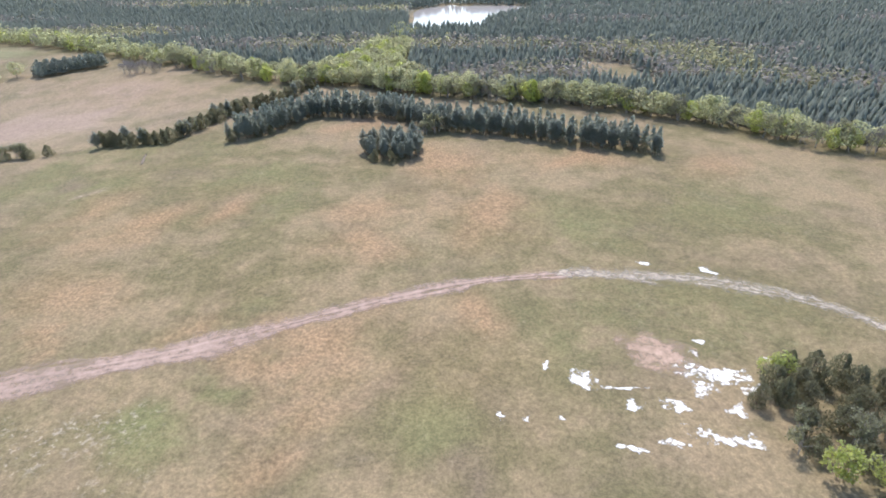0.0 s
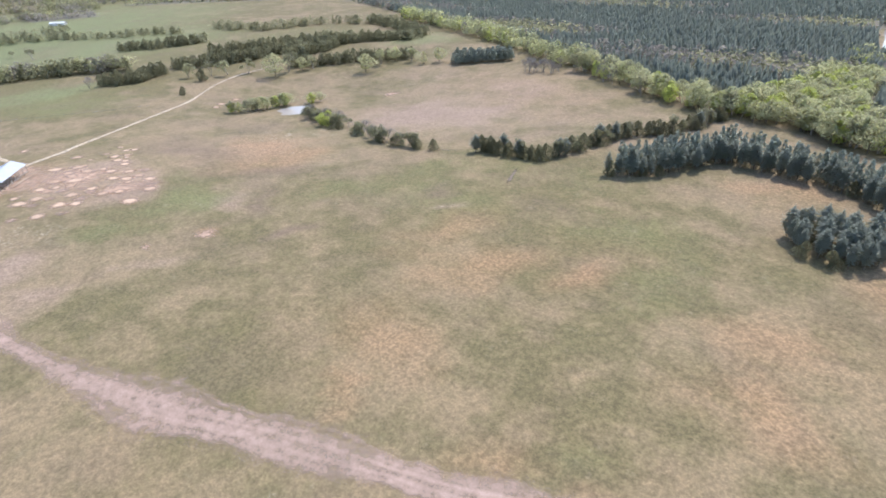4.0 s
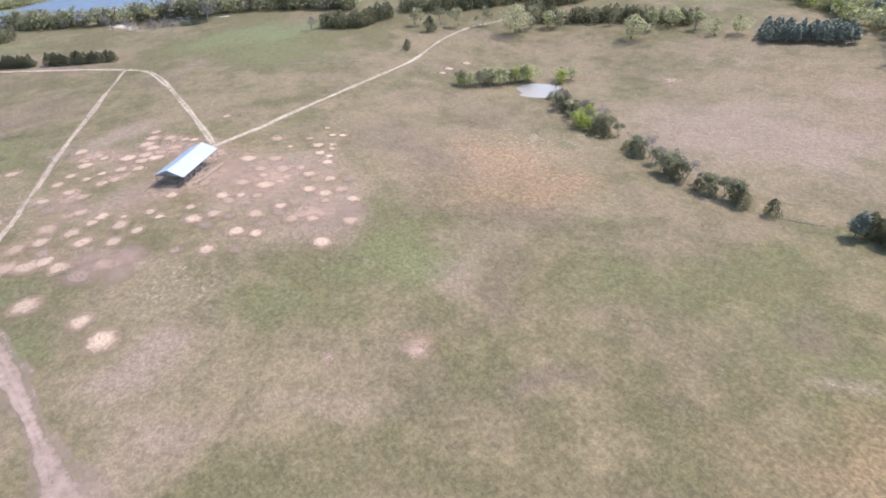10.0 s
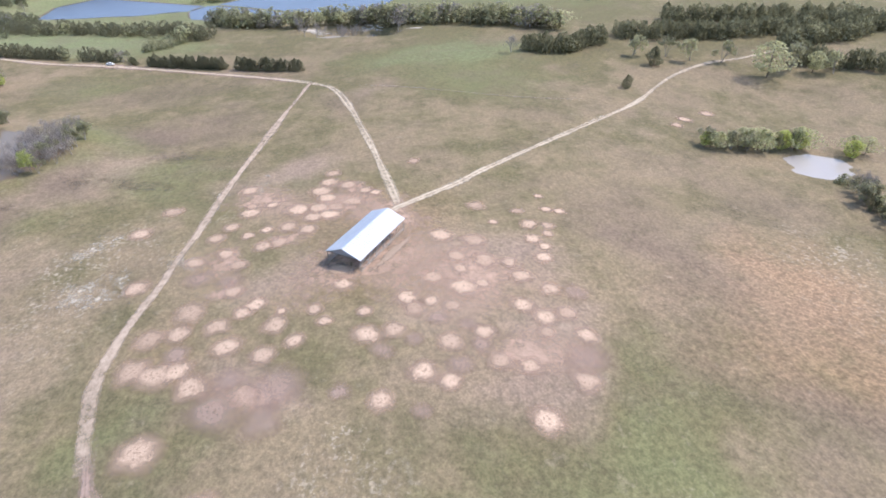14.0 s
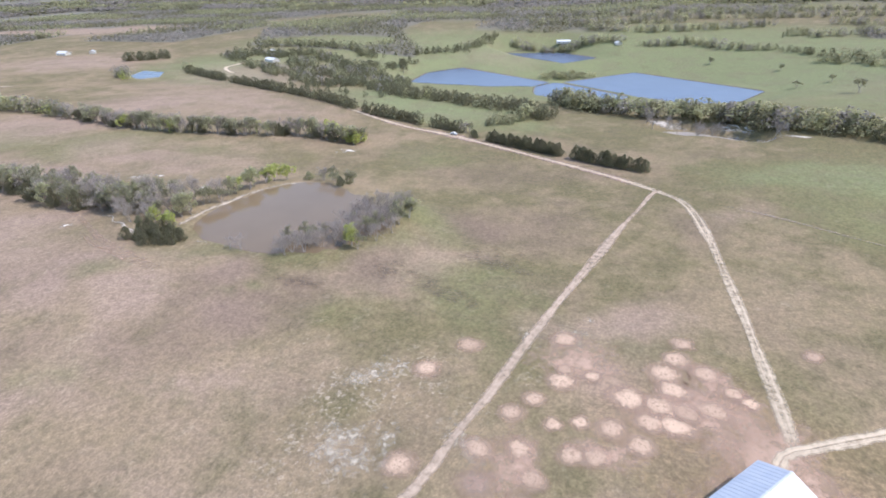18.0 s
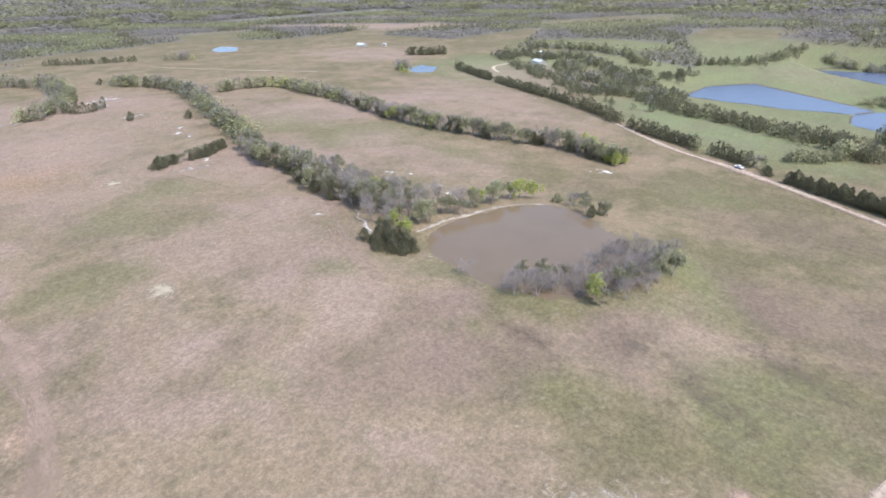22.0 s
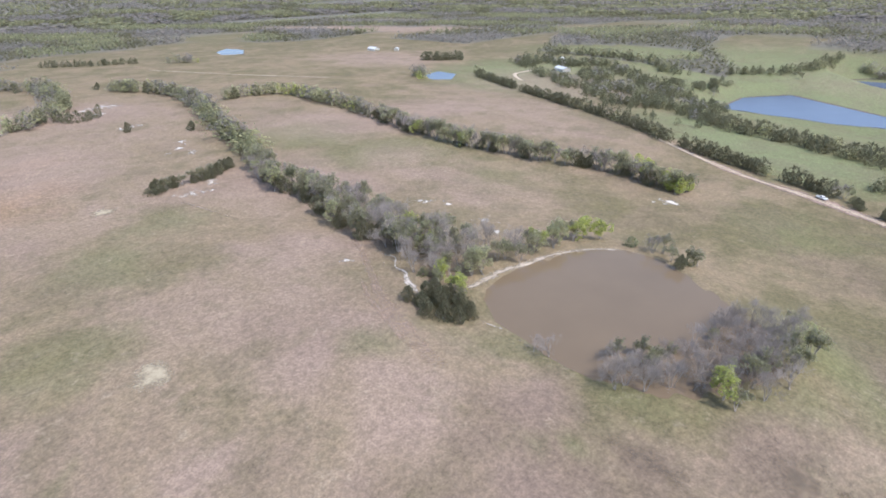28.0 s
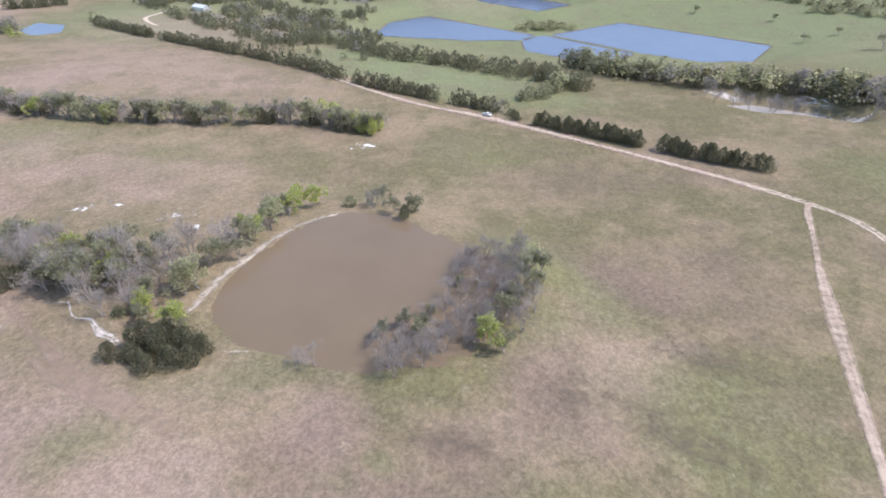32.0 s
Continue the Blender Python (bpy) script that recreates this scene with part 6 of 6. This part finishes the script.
# chalky churned verge
for _i, (_x, _y, _a, _b, _t) in enumerate([
    (45, 153, 13.2, 5.5, 343), (57, 149, 13.2, 4.4, 339), (69, 148, 14.6, 4.0, 335),
]):
    blot("bare_patch", _x, _y, _a, _b, _t, M_BANK, "pale chalky earth churned along the track", "bare chalk", "chalk patches", 184 + _i, 0.6, 0.06 + 0.004 * _i, 0.0, 0.9, "structure")
# chalk and pale earth of the south field
for _i, (_x, _y, _a, _b, _t) in enumerate([
    (-480, -136, 6.4, 3.0, 135), (-481, -100, 7.8, 2.5, 128), (-474, -89, 2.8, 2.9, 127), (-417, -108, 3.4, 2.3, 143), (-569, -57, 6.7, 4.6, 109), (-418, -221, 9.7, 4.0, 158),
    (-472, -496, 9.5, 19.2, 163), (-454, -397, 8.8, 7.8, 162), (-432, -234, 4.5, 5.6, 156), (-451, -312, 4.0, 5.3, 158), (-459, -328, 3.4, 5.8, 158), (-451, -296, 3.1, 4.9, 158),
    (-486, -125, 2.6, 2.2, 132),
]):
    blot("chalk_patch", _x, _y, 1.5 * _a, 1.3 * _b, _t, M_STREAK, "bare white chalk showing through thin grass", "bare chalk", "chalk patches", 112 + _i, 0.8, 0.06 + 0.004 * _i, 0.0, 0.6, "structure")
# thin broken chalk of the far dry field
for _i, (_x, _y, _a, _b, _t) in enumerate([
    (-209, -537, 46, 12, 120), (-339, -540, 34, 22, 143), (-317, -502, 18, 9, 144), (-370, -537, 30, 12, 143), (-332, -588, 20, 10, 143), (-346, -498, 20, 9, 144), (-386, -443, 10, 8, 145),
    (-461, -492, 11, 18, 145), (-457, -463, 8, 11, 146), (-235, -299, 15, 16, 146), (-451, -394, 6, 5, 147), (-441, -305, 6, 4, 150), (-461, -322, 4, 8, 149), (-229, -284, 12, 7, 146),
]):
    blot("chalk_patch", _x, _y, 1.25 * _a, 1.25 * _b, _t, M_BROKEN, "thin chalk showing in broken streaks through dry grass", "bare chalk", "chalk patches", 317 + _i, 0.7, 0.06 + 0.004 * _i, 0.0, 0.45, "structure")
# chalk west of the track
for _i, (_x, _y, _a, _b, _t) in enumerate([
    (-366, 43, 8.9, 7.8, 116), (-371, 48, 2.8, 3.7, 113), (-361, 40, 3.7, 4.1, 119), (-345, 45, 9.4, 8.6, 121), (-340, 45, 6.1, 5.4, 123), (-346, 54, 3.3, 11.0, 115),
    (-349, 70, 6.0, 8.0, 103), (-339, 50, 9.9, 5.2, 120), (-395, 88, 6.8, 7.0, 90), (-405, 93, 2.2, 2.4, 87), (-393, 77, 3.6, 3.4, 95),
]):
    blot("chalk_patch", _x, _y, _a, _b, _t, M_THINCHALK, "thin grass over pale chalk, broken and patchy", "bare chalk", "chalk patches", 453 + _i, 0.6, 0.06 + 0.004 * _i, 0.0, 0.8, "structure")
# rust and dry patches
for _i, (_x, _y, _a, _b, _t) in enumerate([
    (54, 113, 12.5, 9.5, 334),
]):
    blot("bare_patch", _x, _y, _a, _b, _t, M_SOIL, "reddish worn patch of dry soil", "bare soil", "worn patches", 409 + _i, 0.3, 0.06 + 0.004 * _i, 0.0, 0.5, "structure")
# rust spot in the north pasture
for _i, (_x, _y, _a, _b, _t) in enumerate([
    (-217, 148, 5.3, 5.3, 65), (-226, 129, 2.3, 3.6, 75), (-334, 379, 9.4, 6.7, 38),
]):
    blot("bare_patch", _x, _y, _a, _b, _t, M_SOIL, "reddish worn patch of dry soil", "bare soil", "worn patches", 42 + _i, 0.3, 0.06 + 0.004 * _i, 0.0, 0.6, "structure")
# tan rings in the south field
for _i, (_x, _y, _a, _b, _t) in enumerate([
    (-291, -149, 13.4, 11.1, 183), (-349, -97, 6.6, 6.4, 164), (-316, -187, 8.8, 12.8, 177), (-380, -228, 5.6, 5.9, 165),
]):
    blot("bare_patch", _x, _y, _a, _b, _t, M_RING, "tan ring of dead grass in the pasture", "dead grass", "worn patches", 115 + _i, 0.4, 0.06 + 0.004 * _i, 0.0, 0.6, "structure")
# brown thatch west of the pond
for _i, (_x, _y, _a, _b, _t) in enumerate([
    (-419, 26, 22.8, 14.7, 80), (-436, 58, 31.1, 21.2, 66), (-402, 5, 18.6, 8.6, 95), (-409, 46, 24.3, 11.5, 66),
]):
    blot("bare_patch", _x, _y, _a, _b, _t, M_THATCH, "brown dead thatch in the pasture", "dead grass", "worn patches", 569 + _i, 0.5, 0.03 + 0.004 * _i, 0.0, 1.0, "structure")
# banks, gullies and foot tracks
strip("bank", [(-425, -69), (-435, -67), (-447, -67), (-456, -64), (-468, -61), (-479, -55), (-487, -46), (-489, -38)], (1.2, 1.8, 1.5, 1.8, 1.2), M_SHORE, "pale eroded bank at the pond's edge", lift=0.15, ruts=0.0, seed=11, wild=0.5, category="bank")
strip("bank", [(-418, -52), (-418, -45), (-416, -36), (-417, -24), (-420, -14)], 1.6, M_FAINT, "pale muddy rim of the pond", lift=0.15, ruts=0.0, seed=12, wild=0.6, category="bank")
strip("gully", [(-430, -108), (-428, -102), (-429, -98), (-425, -94), (-423, -91), (-423, -87), (-419, -82), (-418, -78), (-416, -75), (-417, -72)], (0.4, 0.8, 0.6, 0.9, 0.5), M_GULLY, "white eroded gully running to the pond", lift=0.15, ruts=0.0, seed=13, wild=0.6, category="gully")
strip("gully", [(-427, -96), (-424, -98), (-421, -95)], 0.6, M_GULLY, "white eroded side gully of the draw", lift=0.16, ruts=0.0, seed=51, wild=0.7, category="gully")
strip("gully", [(-420, -55), (-419, -51), (-420, -47), (-419, -43)], (0.5, 0.8, 0.5), M_GULLY, "white eroded shore at the pond", lift=0.16, ruts=0.0, seed=52, wild=0.7, category="gully")
strip("bank", [(-425, -55), (-422, -48), (-419, -40), (-418, -31), (-418, -22), (-418, -13)], (1.2, 1.6, 1.2, 0.9), M_FAINT, "pale muddy shore of the pond", lift=0.17, ruts=0.0, seed=53, wild=0.5, category="bank")
blot("bare_patch", -437, -84, 20, 13, 60, M_THATCH, "brown leaf litter on the floor of the draw", "leaf litter", "worn patches", 571, 0.5, 0.05, 0.0, 0.5, "structure")
blot("bare_patch", -444, -110, 22, 10, 70, M_THATCH, "brown leaf litter on the floor of the draw", "leaf litter", "worn patches", 572, 0.5, 0.05, 0.0, 0.5, "structure")
strip("gully", [(-409, -68), (-411, -63), (-412, -58), (-414, -53)], (0.5, 0.8, 0.5), M_GULLY, "white eroded ledge below the cedars", lift=0.15, ruts=0.0, seed=14, wild=0.7, category="gully")
strip("track", [(-432, -128), (-426, -113), (-416, -96), (-406, -79), (-401, -65), (-397, -55), (-394, -42)], (1.6, 2.6, 3.0, 3.0, 2.4), M_WEAR, "faint vehicle track in dry grass", lift=0.15, ruts=0.4, seed=15, wild=0.25, category="track")
strip("track", [(-302, -240), (-304, -215), (-307, -179), (-308, -140), (-308, -104), (-307, -78), (-305, -59), (-301, -44), (-297, -28)], (2.0, 4.5, 6.5, 6.0, 6.5, 4.0), M_WEAR, "broad faint pink wear where vehicles cross dry grass", lift=0.15, ruts=0.2, seed=16, wild=0.5, category="track", streak=0.3)
strip("gully", [(-335, -412), (-331, -390), (-334, -368), (-329, -339)], 0.7, M_GULLY, "white eroded line across the dry field", lift=0.15, ruts=0.0, seed=17, wild=0.5, category="gully")
strip("track", [(-402, -237), (-409, -212), (-413, -185), (-417, -161)], 0.9, M_FAINT, "faint cattle path to the shrubs", lift=0.15, ruts=0.0, seed=18, wild=0.25, category="track")
strip("track", [(-413, -98), (-404, -82), (-399, -68), (-394, -54)], 1.4, M_WEAR, "faint cattle path by the draw", lift=0.15, ruts=0.0, seed=19, wild=0.25, category="track")
strip("gully", [(-158, 278), (-155, 268), (-152, 259), (-151, 253)], 1.6, M_MUD_SHADE, "dark muddy creek gully", lift=0.15, ruts=0.0, seed=20, wild=0.5, category="gully")
strip("gully", [(-211, 277), (-202, 282), (-193, 287)], 1.3, M_MUD_SHADE, "muddy creek crossing", lift=0.15, ruts=0.0, seed=21, wild=0.5, category="gully")
# silt by the dead trees
for _i, (_x, _y, _a, _b, _t) in enumerate([
    (-655, 172, 12, 9, 66), (-645, 186, 13, 7, 63), (-684, 126, 22, 4.5, 60), (-672, 176, 14, 8, 62), (-640, 205, 14, 3.5, 70),
]):
    blot("silt_flat", _x, _y, _a, _b, _t, M_SILT, "pale dried silt beside the dead trees", "bare silt", "silt flats", 583 + _i, 0.7, 0.06 + 0.004 * _i, 0.0, 0.8, "structure")
strip("track", [(-593, -717), (-646, -585), (-702, -490)], 2.4, M_ROAD, "pale line across the far field", lift=0.15, ruts=0.0, seed=23, wild=0.25, category="track")
strip("track", [(59, 174), (64, 180), (70, 186)], 1.2, M_FAINT, "pale track down the pasture", lift=0.15, ruts=0.0, seed=24, wild=0.25, category="track")

# ---------------------------------------------------------------- farm buildings and the pickup
def building(name, x, y, turn, L, W, EAVE, RIDGE, label, category, openings=3):
    root = new(name)
    z0 = float(land(np.array([float(x)]), np.array([float(y)]))[0])
    root.matrix_basis = pose(x, y, z0 - 0.1, 0, 0, turn)
    for s in (-1, 1):
        part("wall", box_bm(L, 0.2, EAVE, (0, s * (W / 2 - 0.1), EAVE / 2), 0.02), M_WALLW, root)
        bm = bmesh.new()
        x = s * (L / 2 - 0.1)
        bm.faces.new([bm.verts.new(v) for v in ((x, -W / 2 + 0.2, 0), (x, W / 2 - 0.2, 0), (x, W / 2 - 0.2, EAVE), (x, 0, RIDGE - 0.1), (x, -W / 2 + 0.2, EAVE))])
        bmesh.ops.solidify(bm, geom=bm.faces[:], thickness=0.18)
        part("end_wall", bm, M_WALLW, root)
        a = math.atan2(RIDGE - EAVE, W / 2)
        run = (W / 2 + 0.5) / math.cos(a)
        mid = (s * run / 2 * math.cos(a), RIDGE - run / 2 * math.sin(a))
        part("roof", box_bm(L + 0.8, run, 0.12, (0, mid[0], mid[1] + 0.1), 0.02, Matrix.Rotation(-s * a, 4, "X")), M_ROOFG, root)
        for i in range(openings):
            x = -L / 2 + L * (i + 0.5) / openings
            pane = part("window", box_bm(1.2, 0.06, 1.1, (x, s * (W / 2 + 0.01), 1.6)), M_GLASS, root)
            part("frame", box_bm(1.4, 0.05, 0.1, (x, s * (W / 2 + 0.02), 2.2)), M_PAINT, pane)
    return tagged(root, label, category)


building("farm_shed", -943, -345, 60, 22, 10, 3.6, 5.6, "long farm shed with a pale metal roof among cedars", "shed")
building("farmhouse", -917, -668, 85, 18, 9, 3.0, 5.2, "white farmhouse with a pale roof far across the field", "house")
building("farmhouse", -940, -640, 40, 10, 7, 2.8, 4.4, "small white outbuilding beside the farmhouse", "house", 2)
building("farm_shed", -1257, 8, 100, 22, 10, 3.6, 5.4, "white farm shed at the far edge of the fields", "shed")
building("farm_shed", -1222, 95, 20, 14, 8, 3.2, 5.0, "white farm shed at the far edge of the fields", "shed")
building("farmhouse", -1010, -388, 20, 14, 9, 3.0, 5.0, "low farmhouse half hidden by cedars", "house")
building("farm_shed", -1121, 438, 40, 24, 10, 3.6, 5.4, "pale farm shed in the far pasture", "shed")
strip("road", [(-842, -330), (-850, -345), (-880, -370), (-925, -372)], 4.0, M_ROAD, "pale gravel farmyard lane", seed=31, category="road")


def pickup():
    root = new("pickup_truck")
    z0 = float(land(np.array([-624.0]), np.array([-7.0]))[0])
    root.matrix_basis = pose(-625.5, -7.5, z0, 0, 0, 62)
    part("chassis", box_bm(5.2, 1.8, 0.35, (0, 0, 0.65), 0.05), M_STEEL, root)
    part("bonnet", box_bm(1.5, 1.85, 0.55, (1.8, 0, 0.98), 0.12), M_PAINT, root)
    cab = part("cab", box_bm(1.8, 1.8, 1.15, (0.2, 0, 1.35), 0.18), M_PAINT, root)
    part("windscreen", box_bm(0.06, 1.5, 0.5, (1.1, 0, 1.6), 0.02, Matrix.Rotation(radians(-20), 4, "Y")), M_GLASS, cab)
    for s in (-1, 1):
        part("side_window", box_bm(1.2, 0.05, 0.42, (0.2, s * 0.9, 1.6), 0.01), M_GLASS, cab)
        part("bed_side", box_bm(2.0, 0.1, 0.6, (-1.65, s * 0.87, 1.05), 0.03), M_PAINT, root)
        for x in (-1.6, 1.6):
            bm = bmesh.new()
            bmesh.ops.create_cone(bm, cap_ends=True, segments=18, radius1=0.4, radius2=0.4, depth=0.26, matrix=Matrix.Translation((x, s * 0.85, 0.4)) @ Matrix.Rotation(radians(90), 4, "X"))
            wheel = part("wheel", bm, M_TYRE, root)
            bm = bmesh.new()
            bmesh.ops.create_cone(bm, cap_ends=True, segments=14, radius1=0.22, radius2=0.2, depth=0.28, matrix=Matrix.Translation((x, s * 0.86, 0.4)) @ Matrix.Rotation(radians(90), 4, "X"))
            part("rim", bm, M_STEEL, wheel)
    part("tailgate", box_bm(0.1, 1.7, 0.6, (-2.6, 0, 1.05), 0.03), M_PAINT, root)
    return tagged(root, "white pickup truck parked on the gravel road", "truck")


pickup()
